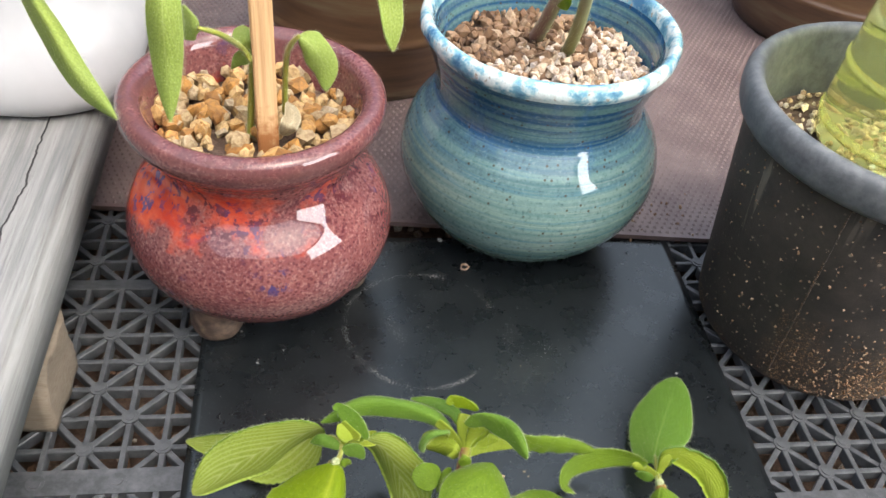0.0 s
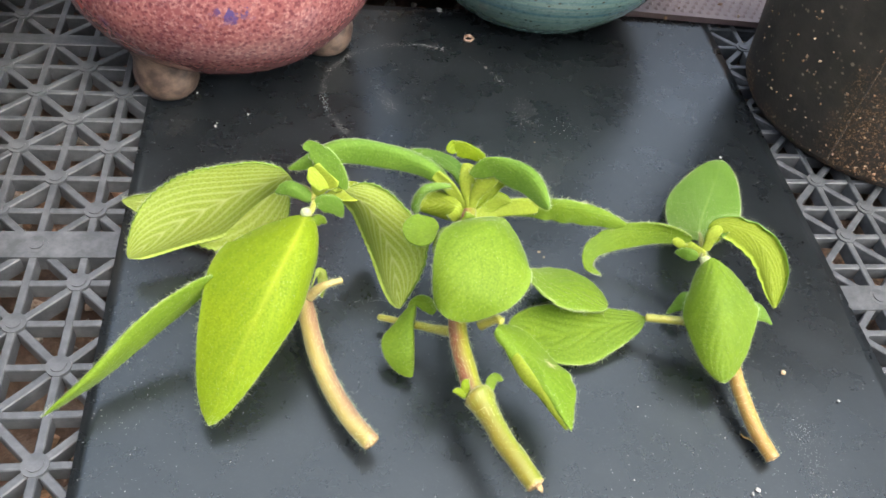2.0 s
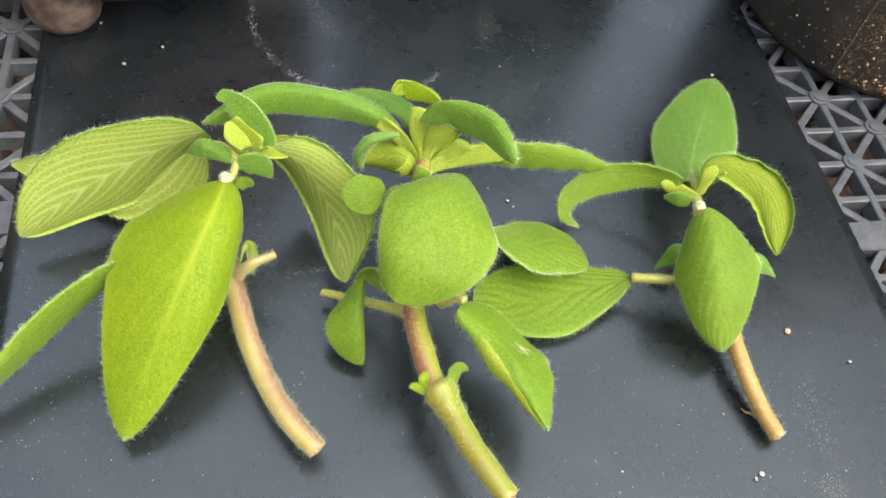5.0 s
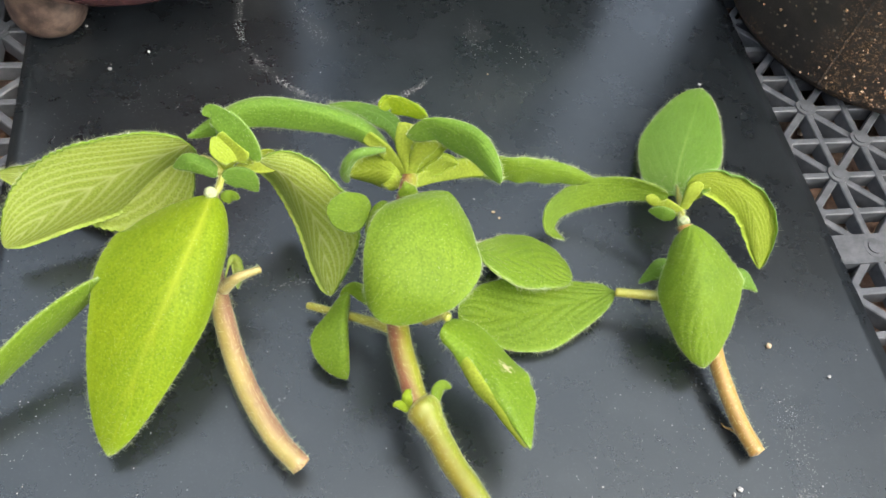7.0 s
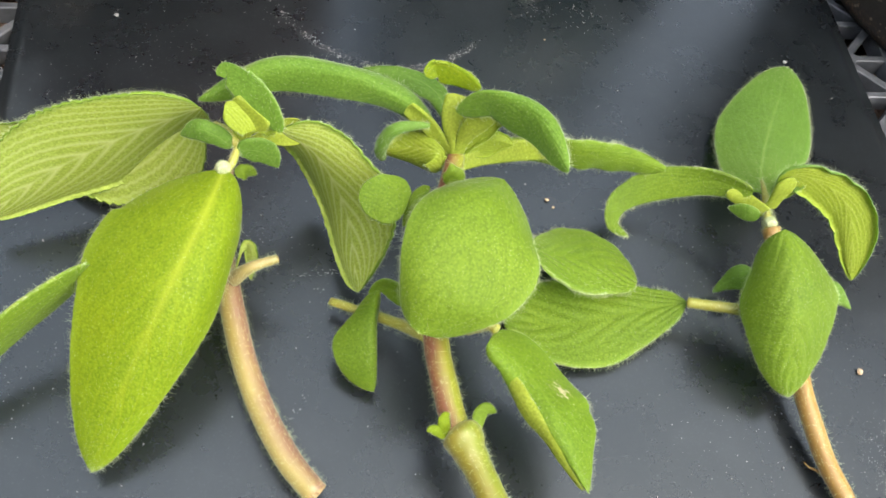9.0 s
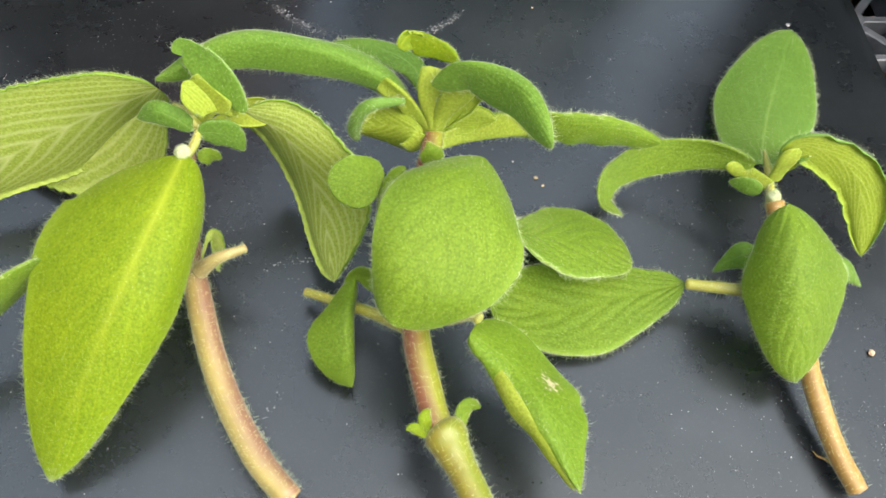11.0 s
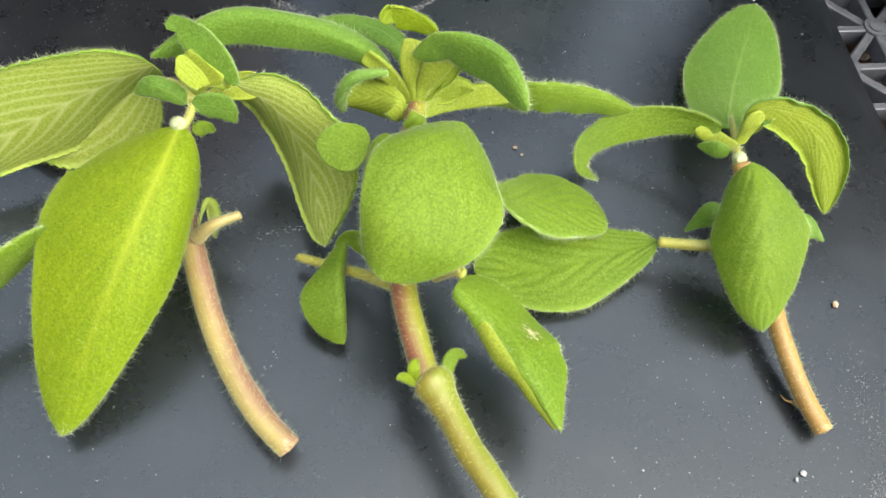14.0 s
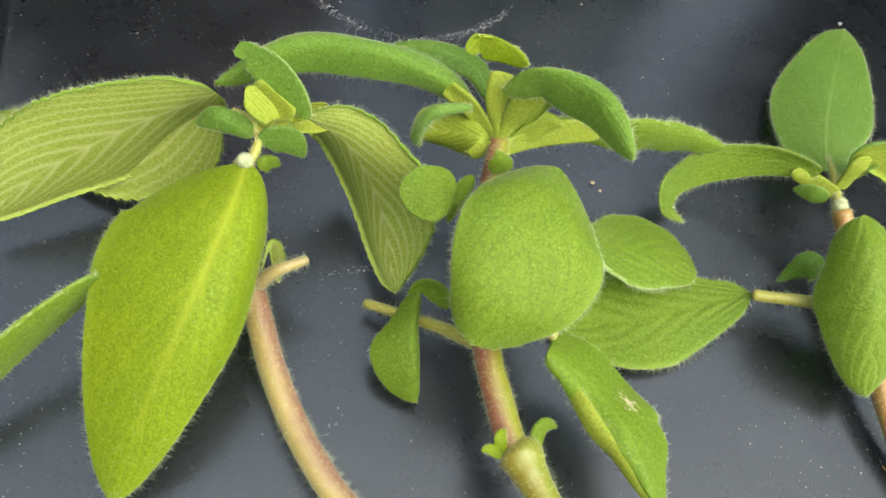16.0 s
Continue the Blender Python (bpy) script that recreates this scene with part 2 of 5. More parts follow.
def glaze_red():
    m = Mat("red_mottled_glaze", rough=0.4)
    cloud, fine, streak = m.noise(17, 5, 0.65), m.noise(520, 3, 0.7), m.noise(1, 5, 0.65, m.scaled(60, 60, 130))
    z = m.t.nodes.new("ShaderNodeSeparateXYZ")
    m.put(z.inputs[0], m.coord())
    belt = m.ramp(m.math("MULTIPLY", z.outputs[2], 7.0), (0.40, 0.0), (0.52, 0.13), (0.64, 0.24), (0.74, 0.26), (0.82, 0.0))
    hot = m.ramp(m.math("SUBTRACT", m.math("ADD", cloud, belt), m.math("MULTIPLY", z.outputs[0], 1.1)), (0.66, 0.0), (0.76, 1.0))
    cell = m.ramp(m.voronoi(480), (0.25, 1.0), (0.55, 0.0))
    col = m.mix(m.ramp(m.noise(40, 4), (0.35, 0.0), (0.65, 1.0)), (0.120, 0.040, 0.040), (0.180, 0.068, 0.062))
    col = m.mix(m.math("MULTIPLY", cell, 0.7), col, (0.06, 0.014, 0.02))
    col = m.mix(m.ramp(fine, (0.50, 0.0), (0.66, 0.6)), col, (0.27, 0.142, 0.128))
    col = m.mix(hot, col, m.mix(m.ramp(streak, (0.4, 0.0), (0.6, 1.0)), (0.36, 0.034, 0.016), (0.46, 0.078, 0.034)))
    blot = m.math("MULTIPLY", m.ramp(m.noise(190, 4, 0.6), (0.53, 0.0), (0.58, 1.0)), m.ramp(m.math("ADD", m.noise(26, 3), belt), (0.60, 0.0), (0.72, 1.0)))
    col = m.mix(m.math("MULTIPLY", blot, 0.85), col, m.mix(m.ramp(cloud, (0.45, 0.0), (0.55, 1.0)), (0.07, 0.015, 0.02), (0.03, 0.028, 0.10)))
    lip = m.ramp(m.math("MULTIPLY", z.outputs[2], 7.0), (0.80, 0.0), (0.90, 0.8))
    col = m.mix(m.math("MULTIPLY", lip, m.ramp(streak, (0.42, 0.2), (0.58, 1.0))), col, (0.10, 0.042, 0.040))
    m.set("Base Color", col)
    m.set("Specular IOR Level", 0.0)
    m.set("Coat Weight", 1.0)
    m.set("Coat Roughness", 0.03)
    return m.bump(m.math("ADD", m.noise(60, 3), m.math("MULTIPLY", m.noise(420, 3), 0.12)), 0.22, 0.0010).m


def glaze_blue():
    m = Mat("blue_green_glaze", rough=0.4)
    st, thin = m.noise(1, 6, 0.6, m.scaled(2.2, 2.2, 200)), m.noise(1, 4, 0.7, m.scaled(9, 9, 480))
    grain, run = m.noise(420, 4, 0.75), m.noise(1, 4, 0.6, m.scaled(45, 45, 12))
    z = m.t.nodes.new("ShaderNodeSeparateXYZ")
    m.put(z.inputs[0], m.coord())
    band = m.ramp(m.math("ADD", m.math("MULTIPLY", z.outputs[2], 6.6), m.math("MULTIPLY", m.math("SUBTRACT", st, 0.5), 0.25)), (0.44, 0.0), (0.58, 0.25), (0.66, 1.0), (0.70, 0.75), (0.90, 1.0))
    col = m.mix(m.ramp(st, (0.35, 0.0), (0.65, 1.0)), (0.075, 0.150, 0.150), (0.165, 0.245, 0.205))
    col = m.mix(m.ramp(thin, (0.50, 0.0), (0.66, 0.55)), col, (0.035, 0.125, 0.185))
    col = m.mix(m.ramp(thin, (0.30, 0.35), (0.42, 0.0)), col, (0.30, 0.36, 0.28))
    deep = m.mix(m.ramp(st, (0.42, 0.0), (0.60, 1.0)), (0.012, 0.060, 0.145), (0.10, 0.19, 0.19))
    deep = m.mix(m.ramp(run, (0.52, 0.0), (0.66, 0.5)), deep, (0.03, 0.11, 0.26))
    col = m.mix(band, col, deep)
    col = m.mix(m.ramp(grain, (0.34, 0.55), (0.46, 0.0)), col, (0.025, 0.060, 0.070))
    col = m.mix(m.ramp(grain, (0.56, 0.0), (0.68, 0.30)), col, (0.26, 0.36, 0.34))
    dots = m.math("MULTIPLY", m.ramp(m.voronoi(190), (0.10, 1.0), (0.18, 0.0)), m.ramp(m.noise(40, 3), (0.40, 0.0), (0.48, 1.0)))
    col = m.mix(m.math("MULTIPLY", dots, 0.9), col, (0.05, 0.04, 0.025))
    m.set("Base Color", col)
    m.set("Specular IOR Level", 0.0)
    m.set("Coat Weight", 1.0)
    m.set("Coat Roughness", 0.04)
    return m.bump(m.math("ADD", m.math("ADD", st, m.math("MULTIPLY", thin, 0.3)), m.math("MULTIPLY", grain, 0.10)), 0.4, 0.0014).m


def glaze_rim():
    m = Mat("blue_white_rim_glaze", rough=0.25)
    n, p = m.noise(60, 5, 0.65), m.noise(240, 4, 0.7)
    col = m.ramp(n, (0.36, (0.035, 0.13, 0.24)), (0.47, (0.16, 0.34, 0.42)), (0.56, (0.56, 0.64, 0.62)))
    m.set("Base Color", m.mix(m.ramp(p, (0.60, 0.0), (0.68, 0.8)), col, (0.20, 0.13, 0.07)))
    m.set("Coat Weight", 0.7)
    m.set("Coat Roughness", 0.05)
    return m.bump(m.math("ADD", n, m.math("MULTIPLY", p, 0.3)), 0.7, 0.0016).m


def glaze_brown():
    m = Mat("brown_glaze", rough=0.28)
    st = m.noise(1, 5, 0.6, m.scaled(8, 8, 60))
    m.set("Base Color", m.ramp(st, (0.35, (0.045, 0.024, 0.014)), (0.55, (0.10, 0.055, 0.028)), (0.7, (0.13, 0.10, 0.055))))
    return m.bump(st, 0.3, 0.002).m


def worn_foot():
    """Thin glaze over brown clay, bare along the bottom edge."""
    m = Mat("worn_foot_glaze", rough=0.5)
    z = m.t.nodes.new("ShaderNodeSeparateXYZ")
    m.put(z.inputs[0], m.coord())
    n = m.noise(330, 4, 0.7)
    bare = m.ramp(m.math("ADD", m.math("MULTIPLY", z.outputs[2], 90.0), n), (1.0, 1.0), (1.55, 0.0))
    glaze = m.ramp(n, (0.35, (0.07, 0.022, 0.022)), (0.6, (0.17, 0.06, 0.052)))
    m.set("Base Color", m.mix(bare, glaze, m.ramp(m.noise(180, 4), (0.4, (0.040, 0.026, 0.020)), (0.62, (0.115, 0.078, 0.055)))))
    return m.bump(n, 0.4, 0.001).m


FOOT = worn_foot()
GLAZE_RED, GLAZE_BLUE, GLAZE_RIM, GLAZE_BROWN = glaze_red(), glaze_blue(), glaze_rim(), glaze_brown()


def white_ceramic():
    m = Mat("white_glazed_pot", rough=0.3)
    m.set("Base Color", m.ramp(m.noise(14, 5), (0.35, (0.34, 0.35, 0.35)), (0.7, (0.44, 0.45, 0.45))))
    return m.m


WHITE = white_ceramic()


def wood(name, a, b, dark, along=(220, 5, 160)):
    m = Mat(name, rough=0.8)
    g = m.noise(1, 6, 0.65, m.scaled(*along), distort=0.4)
    big = m.noise(7, 4)
    col = m.mix(m.ramp(g, (0.32, 0.0), (0.68, 1.0)), a, b)
    col = m.mix(m.ramp(g, (0.24, 1.0), (0.36, 0.0)), col, dark)
    col = m.mix(m.ramp(big, (0.4, 0.0), (0.75, 0.45)), col, dark)
    m.set("Base Color", col)
    return m.bump(g, 0.6, 0.0012).m


def board_wood():
    """Weathered grain along y with a long crack."""
    m = Mat("weathered_grey_wood", rough=0.85)
    g, f = m.noise(1, 7, 0.72, m.scaled(150, 4, 150), distort=0.15), m.noise(1, 5, 0.8, m.scaled(900, 26, 900))
    p = m.t.nodes.new("ShaderNodeSeparateXYZ")
    m.put(p.inputs[0], m.coord())
    col = m.mix(m.ramp(g, (0.40, 0.0), (0.58, 1.0)), (0.135, 0.14, 0.135), (0.225, 0.23, 0.22))
    col = m.mix(m.ramp(f, (0.36, 0.7), (0.46, 0.0)), col, (0.12, 0.12, 0.113))
    col = m.mix(m.ramp(m.noise(16, 4), (0.5, 0.0), (0.72, 0.35)), col, (0.26, 0.26, 0.25))
    off = m.math("ADD", m.math("SUBTRACT", p.outputs[0], 0.075), m.math("MULTIPLY", m.math("SUBTRACT", m.noise(1, 4, 0.6, m.scaled(2, 22, 2)), 0.5), 0.016))
    crack = m.ramp(m.math("MULTIPLY", m.math("ABSOLUTE", off), 1000.0), (0.3, 1.0), (0.7, 0.0))
    col = m.mix(crack, col, (0.018, 0.017, 0.016))
    m.set("Base Color", col)
    return m.bump(m.math("SUBTRACT", m.math("ADD", m.math("MULTIPLY", g, 0.5), m.math("MULTIPLY", f, 0.5)), crack), 0.8, 0.0015).m


WOOD_GREY = board_wood()
WOOD_WALL = wood("dark_board_wall", (0.10, 0.10, 0.10), (0.19, 0.19, 0.19), (0.05, 0.05, 0.05), (9, 9, 60))
WOOD_BLOCK = wood("raw_wood_block", (0.11, 0.085, 0.056), (0.185, 0.155, 0.115), (0.045, 0.034, 0.024), (90, 260, 900))


def stained_stake():
    """Damp orange-brown stain where the stake stands in the pumice."""
    m = Mat("stained_wood_stake", rough=0.75)
    g = m.noise(1, 6, 0.65, m.scaled(500, 500, 14))
    z = m.t.nodes.new("ShaderNodeSeparateXYZ")
    m.put(z.inputs[0], m.coord())
    damp = m.ramp(m.math("ADD", m.math("MULTIPLY", m.math("SUBTRACT", z.outputs[2], 0.11), 30.0), m.math("MULTIPLY", m.math("SUBTRACT", m.noise(220, 4), 0.5), 1.3)), (0.25, 1.0), (0.75, 0.0))
    col = m.ramp(g, (0.3, (0.40, 0.22, 0.10)), (0.5, (0.54, 0.35, 0.17)), (0.7, (0.62, 0.44, 0.24)))
    m.set("Base Color", m.mix(m.math("MULTIPLY", damp, 0.85), col, (0.26, 0.085, 0.015)))
    return m.bump(g, 0.4, 0.0008).m


WOOD_STAKE = stained_stake()


def brown_sheet():
    m = Mat("brown_textured_plastic", rough=0.36)
    d = m.noise(30, 5, 0.65)
    m.set("Base Color", m.mix(m.ramp(d, (0.4, 0.0), (0.75, 1.0)), (0.098, 0.070, 0.065), (0.165, 0.125, 0.115)))
    return m.m


BROWN_SHEET = brown_sheet()


def soil():
    m = Mat("dry_soil", rough=0.95)
    n, f = m.noise(60, 6, 0.7), m.noise(500, 5, 0.75)
    col = m.ramp(n, (0.3, (0.045, 0.03, 0.02)), (0.5, (0.14, 0.085, 0.055)), (0.68, (0.27, 0.19, 0.14)))
    col = m.mix(m.ramp(f, (0.4, 0.0), (0.7, 0.6)), col, (0.05, 0.035, 0.025))
    m.set("Base Color", col)
    return m.bump(f, 0.9, 0.003).m


SOIL = soil()


def stone(name, *stops):
    m = Mat(name, rough=0.8)
    r = m.node("ShaderNodeNewGeometry", "Random Per Island")
    col = m.ramp(r, *stops)
    f = m.noise(350, 5, 0.7)
    m.set("Base Color", m.mix(m.ramp(f, (0.42, 0.0), (0.62, 0.7)), col, (0.14, 0.07, 0.025)))
    return m.bump(f, 0.6, 0.0008).m


PUMICE_GOLD = stone("golden_pumice", (0.0, (0.20, 0.085, 0.015)), (0.3, (0.40, 0.20, 0.045)), (0.6, (0.48, 0.34, 0.15)), (1.0, (0.30, 0.25, 0.16)))
PUMICE_PALE = stone("pale_pumice", (0.0, (0.40, 0.25, 0.14)), (0.3, (0.58, 0.46, 0.32)), (0.7, (0.68, 0.60, 0.48)), (1.0, (0.50, 0.46, 0.42)))
GRIT = stone("pale_grit", (0.0, (0.38, 0.36, 0.31)), (0.4, (0.48, 0.44, 0.37)), (0.7, (0.30, 0.17, 0.10)), (1.0, (0.22, 0.13, 0.08)))
DUST = Mat("pale_scuff", (0.19, 0.195, 0.188), 0.9).m
SPECK = Mat("pale_dust", (0.22, 0.22, 0.205), 0.9).m
BARK = stone("bark_chips", (0.0, (0.05, 0.03, 0.02)), (0.4, (0.13, 0.075, 0.04)), (0.75, (0.26, 0.17, 0.10)), (1.0, (0.36, 0.27, 0.18)))
BOTTLE_RIB = Mat("yellow_plastic_rib", (0.82, 0.86, 0.30), 0.2, Transmission_Weight=0.75, IOR=1.2).m
BOTTLE = Mat("yellow_green_plastic", (0.88, 0.93, 0.42), 0.06, Transmission_Weight=0.85, IOR=1.25).m


# ---------------------------------------------------------------- builders
def link(name, mesh, material=None, parent=None, label="", smooth=True):
    if material is not None:
        for mt in material if isinstance(material, (list, tuple)) else [material]:
            mesh.materials.append(mt)
    if smooth:
        mesh.shade_smooth()
    ob = new(name, mesh)
    ob.parent = parent
    if label:
        ob["label"] = label
    return ob


def part(name, bm, material, parent=None, label="", smooth=True):
    """One mesh object out of a bmesh."""
    mesh = bpy.data.meshes.new(name)
    bm.normal_update()
    bm.to_mesh(mesh)
    bm.free()
    return link(name, mesh, material, parent, label, smooth)


def raw(name, verts, faces, material, parent=None, label="", smooth=True, index=None):
    mesh = bpy.data.meshes.new(name)
    mesh.from_pydata([tuple(map(float, v)) for v in verts], [], faces)
    if index is not None:
        mesh.polygons.foreach_set("material_index", index)
    return link(name, mesh, material, parent, label, smooth)


def thing(name, place=(0, 0, 0), label="", category="", group="", kind=""):
    ob = new(name)
    ob.location = place
    return tagged(ob, label, category, group, kind)


def spline(points, n):
    """n + 1 evenly spaced places on a smooth line through the points."""
    p = np.array(points, float)
    q = np.vstack([2 * p[0] - p[1], p, 2 * p[-1] - p[-2]])
    t = np.linspace(0, 1, 40, endpoint=False)[:, None]
    out = []
    for i in range(len(p) - 1):
        a, b, c, d = q[i:i + 4]
        out.append(0.5 * (2 * b + (c - a) * t + (2 * a - 5 * b + 4 * c - d) * t * t + (3 * b - a - 3 * c + d) * t ** 3))
    out = np.vstack(out + [p[-1:]])
    far = np.r_[0, np.cumsum(np.linalg.norm(np.diff(out, axis=0), axis=1))]
    u = np.linspace(0, far[-1], n + 1)
    return np.stack([np.interp(u, far, out[:, k]) for k in range(p.shape[1])], 1)


def unit(a):
    return a / np.maximum(np.linalg.norm(a, axis=-1, keepdims=True), 1e-12)


def frames_along(c):
    """Tangent, sideways (to the left) and up along a line, turning as little as can be."""
    tan = unit(np.gradient(c, axis=0))
    side = np.zeros_like(c)
    s = np.cross((0, 0, 1), tan[0])
    for i in range(len(c)):
        s = unit(s - tan[i] * (s @ tan[i]))
        side[i] = s
    return tan, side, np.cross(tan, side)


RNG = np.random.default_rng(7)


def hairs(name, at, way, length, radius, parent):
    """Fine tapered hairs from places at along the ways given."""
    n = len(at)
    if not n:
        return None
    way = unit(way + RNG.normal(0, 0.34, (n, 3)))
    length, radius = np.broadcast_to(length, n)[:, None], np.broadcast_to(radius, n)[:, None]
    ln = length * RNG.uniform(0.55, 1.25, n)[:, None]
    a = unit(np.cross(way, (0.31, 0.52, 0.79)))
    b = np.cross(way, a)
    ring = [at + radius * (a * math.cos(k) + b * math.sin(k)) for k in (0, 2.094, 4.189)]
    tip = at + way * ln + np.array((0, 0, -0.06)) * ln
    v = np.stack(ring + [tip], 1).reshape(-1, 3)
    f = (np.arange(n)[:, None, None] * 4 + np.array([[0, 1, 3], [1, 2, 3], [2, 0, 3]])[None]).reshape(-1, 3)
    ob = raw(name, v, f.tolist(), HAIR, parent)
    return tagged(ob, kind="stuff")


def leaf(name, parent, mid, left, right, looks=None, base=0.45, tip=0.75, hump=0.0, crease=0.15, veins=5.5, quilt=0.15, thick=0.5, fringe=1.0, wavy=0.0, scallop=0.006, roll=0.45, label=""):
    """A hairy leaf: its midrib (mm), and (half width mm, angle) to the left and the right at a quarter, a half and three quarters of its length.
    Its margin is rolled under with a radius of roll (mm) and finely toothed."""
    top, under = looks or (TOP, UNDER)
    large = len(mid) > 4 or left[1][0] + right[1][0] > 12
    nu, nv = (128, 18) if large else (40, 10)
    turn = 4 if large else 3
    c = spline(mid, nu)
    size = float(np.linalg.norm(np.diff(c, axis=0), axis=1).sum())
    tan, side, up = frames_along(c)
    u = np.linspace(0, 1, nu + 1)
    shape = lambda x: np.maximum(x, 0) ** base * np.maximum(1 - x, 0) ** tip
    st = np.array([0.25, 0.5, 0.75])
    seed = RNG.uniform(0, 50)
    rows = []
    for sign, data in ((1, left), (-1, right)):
        w = np.array([[d[0] * math.cos(radians(d[1])), d[0] * math.sin(radians(d[1]))] for d in data]) / shape(st)[:, None]
        k = np.stack([np.interp(u, st, w[:, 0]), np.interp(u, st, w[:, 1])], 1)
        for _ in range(160 if large else 17):
            k[1:-1] = (k[:-2] + 2 * k[1:-1] + k[2:]) / 4
        ph = u * size * 2.5 + seed + sign + 0.8 * np.sin(u * size * 0.37 + seed)
        k *= (shape(u) * (1 + scallop * (np.abs(np.sin(ph / 2)) * 1.6 - 1)))[:, None]
        rows.append((sign, sign * k[:, :1] * side + k[:, 1:] * up))
    grid = np.zeros((nu + 1, 2 * nv + 1, 3))
    across = np.zeros((nu + 1, 2 * nv + 1))
    (_, to_left), (_, to_right) = rows
    odd, even = (to_left - to_right) / 2, (to_left + to_right) / 2
    wid = np.linalg.norm(odd, axis=1)
    nrm = unit(np.cross(tan, odd))
    rho = np.minimum(roll, 0.22 * wid)
    flat = 1 - rho / np.maximum(wid, 1e-6)

    def blade(s, sg):
        v = np.abs(s)
        bend = (1 - crease) * v * v + crease * v
        rise = hump * wid * (1 - v * v) - hump * wid - quilt * np.clip(wid / 6, 0, 1) * np.clip((1 - u) * 8, 0, 1) * (1 - np.abs(np.sin((u - 0.42 * v - 0.36 * v * v) * math.pi * veins))) ** 2 * (1 - 0.6 * v) * np.clip(v * 12, 0, 1)
        rise = rise - 0.6 * quilt * np.exp(-(v / 0.08) ** 2)
        rise = rise + wavy * np.clip(wid / 7, 0, 1) * v * v * np.sin(u * size * 0.55 + 2.1 * sg + seed)
        return c + odd * s[:, None] + even * bend[:, None] + nrm * rise[:, None]

    inner = nv - turn
    for j in range(-nv, nv + 1):
        sg, a = (1 if j > 0 else -1 if j < 0 else 0), abs(j)
        s = sg * flat * min(a, inner) / inner
        grid[:, nv + j] = blade(s, sg)
        across[:, nv + j] = s
        if a > inner:
            th = radians(125) * (a - inner) / turn
            out = unit(blade(s, sg) - blade(s * 0.93, sg))
            down = -unit(np.cross(tan, out * sg))
            grid[:, nv + j] += out * (rho * math.sin(th))[:, None] + down * (rho * (1 - math.cos(th)))[:, None]
            across[:, nv + j] = sg * (flat + (1 - flat) * min(1.0, (a - inner) / turn))
    du, dv = np.gradient(grid, axis=0), np.gradient(grid, axis=1)
    nor = unit(np.cross(du, dv))
    par = np.linspace(-1, 1, 2 * nv + 1)
    thin = np.minimum(thick * (1 - 0.6 * np.abs(par) ** 6)[None, :] * np.clip(np.minimum(u, 1 - u) * 12, 0.2, 1)[:, None], (0.6 * rho + 0.08)[:, None])[..., None]
    up_v, low_v = grid + nor * thin * 0.5, grid - nor * thin * 0.5
    m, cols = (nu + 1) * (2 * nv + 1), 2 * nv + 1
    verts = np.concatenate([up_v.reshape(-1, 3), low_v.reshape(-1, 3)]) * MM
    faces, index = [], []
    for i in range(nu):
        for j in range(2 * nv):
            a = i * cols + j
            faces.append((a, a + cols, a + cols + 1, a + 1))
            index.append(0)
            faces.append((m + a, m + a + 1, m + a + cols + 1, m + a + cols))
            index.append(1)
    rim = [i * cols for i in range(nu + 1)] + [nu * cols + j for j in range(1, cols)] + [i * cols + cols - 1 for i in range(nu - 1, -1, -1)] + [j for j in range(cols - 2, 0, -1)]
    for a, b in zip(rim, rim[1:] + rim[:1]):
        faces.append((a, m + a, m + b, b))
        index.append(0)
    ob = raw(name, verts, faces, [top, under], parent, label, index=index)
    uvs = np.stack([np.broadcast_to(u[:, None], across.shape), across * 0.5 + 0.5], -1).reshape(-1, 2)
    layer = ob.data.uv_layers.new(name="blade")
    loops = np.zeros(len(ob.data.loops), int)
    ob.data.loops.foreach_get("vertex_index", loops)
    layer.data.foreach_set("uv", uvs[loops % m].ravel())
    # hair: a fringe along the margin and short down on both faces
    if fringe > 0:
        edge_i = RNG.integers(1, nu, int(size * 19 * fringe))
        sgn = RNG.integers(0, 2, len(edge_i)) * 2 - 1
        fr = RNG.uniform(0, 1, len(edge_i))[:, None]
        back = RNG.integers(1, turn + 1, len(edge_i))
        cols_i = np.where(sgn > 0, cols - 1 - back, back)
        at = grid[edge_i, cols_i] * (1 - fr) + grid[edge_i + 1, cols_i] * fr
        out = unit(grid[edge_i, np.where(sgn > 0, cols - 1 - turn, turn)] - grid[edge_i, np.where(sgn > 0, cols - 4 - turn, turn + 3)])
        way = out + nor[edge_i, cols_i] * 0.6 + tan[edge_i] * 0.25
        area = size * (left[1][0] + right[1][0]) * 0.7
        k = int(min(area * 3.0, 7000) * fringe)
        gi, gj = RNG.integers(1, nu, k), RNG.integers(1, cols - 1, k)
        f1, f2 = RNG.uniform(0, 1, k)[:, None], RNG.uniform(0, 1, k)[:, None]
        at2 = grid[gi, gj] * (1 - f1) * (1 - f2) + grid[gi + 1, gj] * f1 * (1 - f2) + grid[gi, gj + 1] * (1 - f1) * f2 + grid[gi + 1, gj + 1] * f1 * f2
        face = (RNG.integers(0, 3, k) > 0) * 2 - 1
        way2 = nor[gi, gj] * face[:, None] + tan[gi] * 0.5
        n1, n2 = len(at), len(at2)
        long = np.clip(size / 28, 0.6, 1.5)
        hairs("leaf_hair", np.concatenate([at, at2]) * MM, np.concatenate([way, way2]), np.r_[RNG.uniform(0.6, 1.6, n1) * long, np.full(n2, 0.6)] * MM, np.r_[np.full(n1, 0.026), np.full(n2, 0.020)] * MM, ob)
    return ob


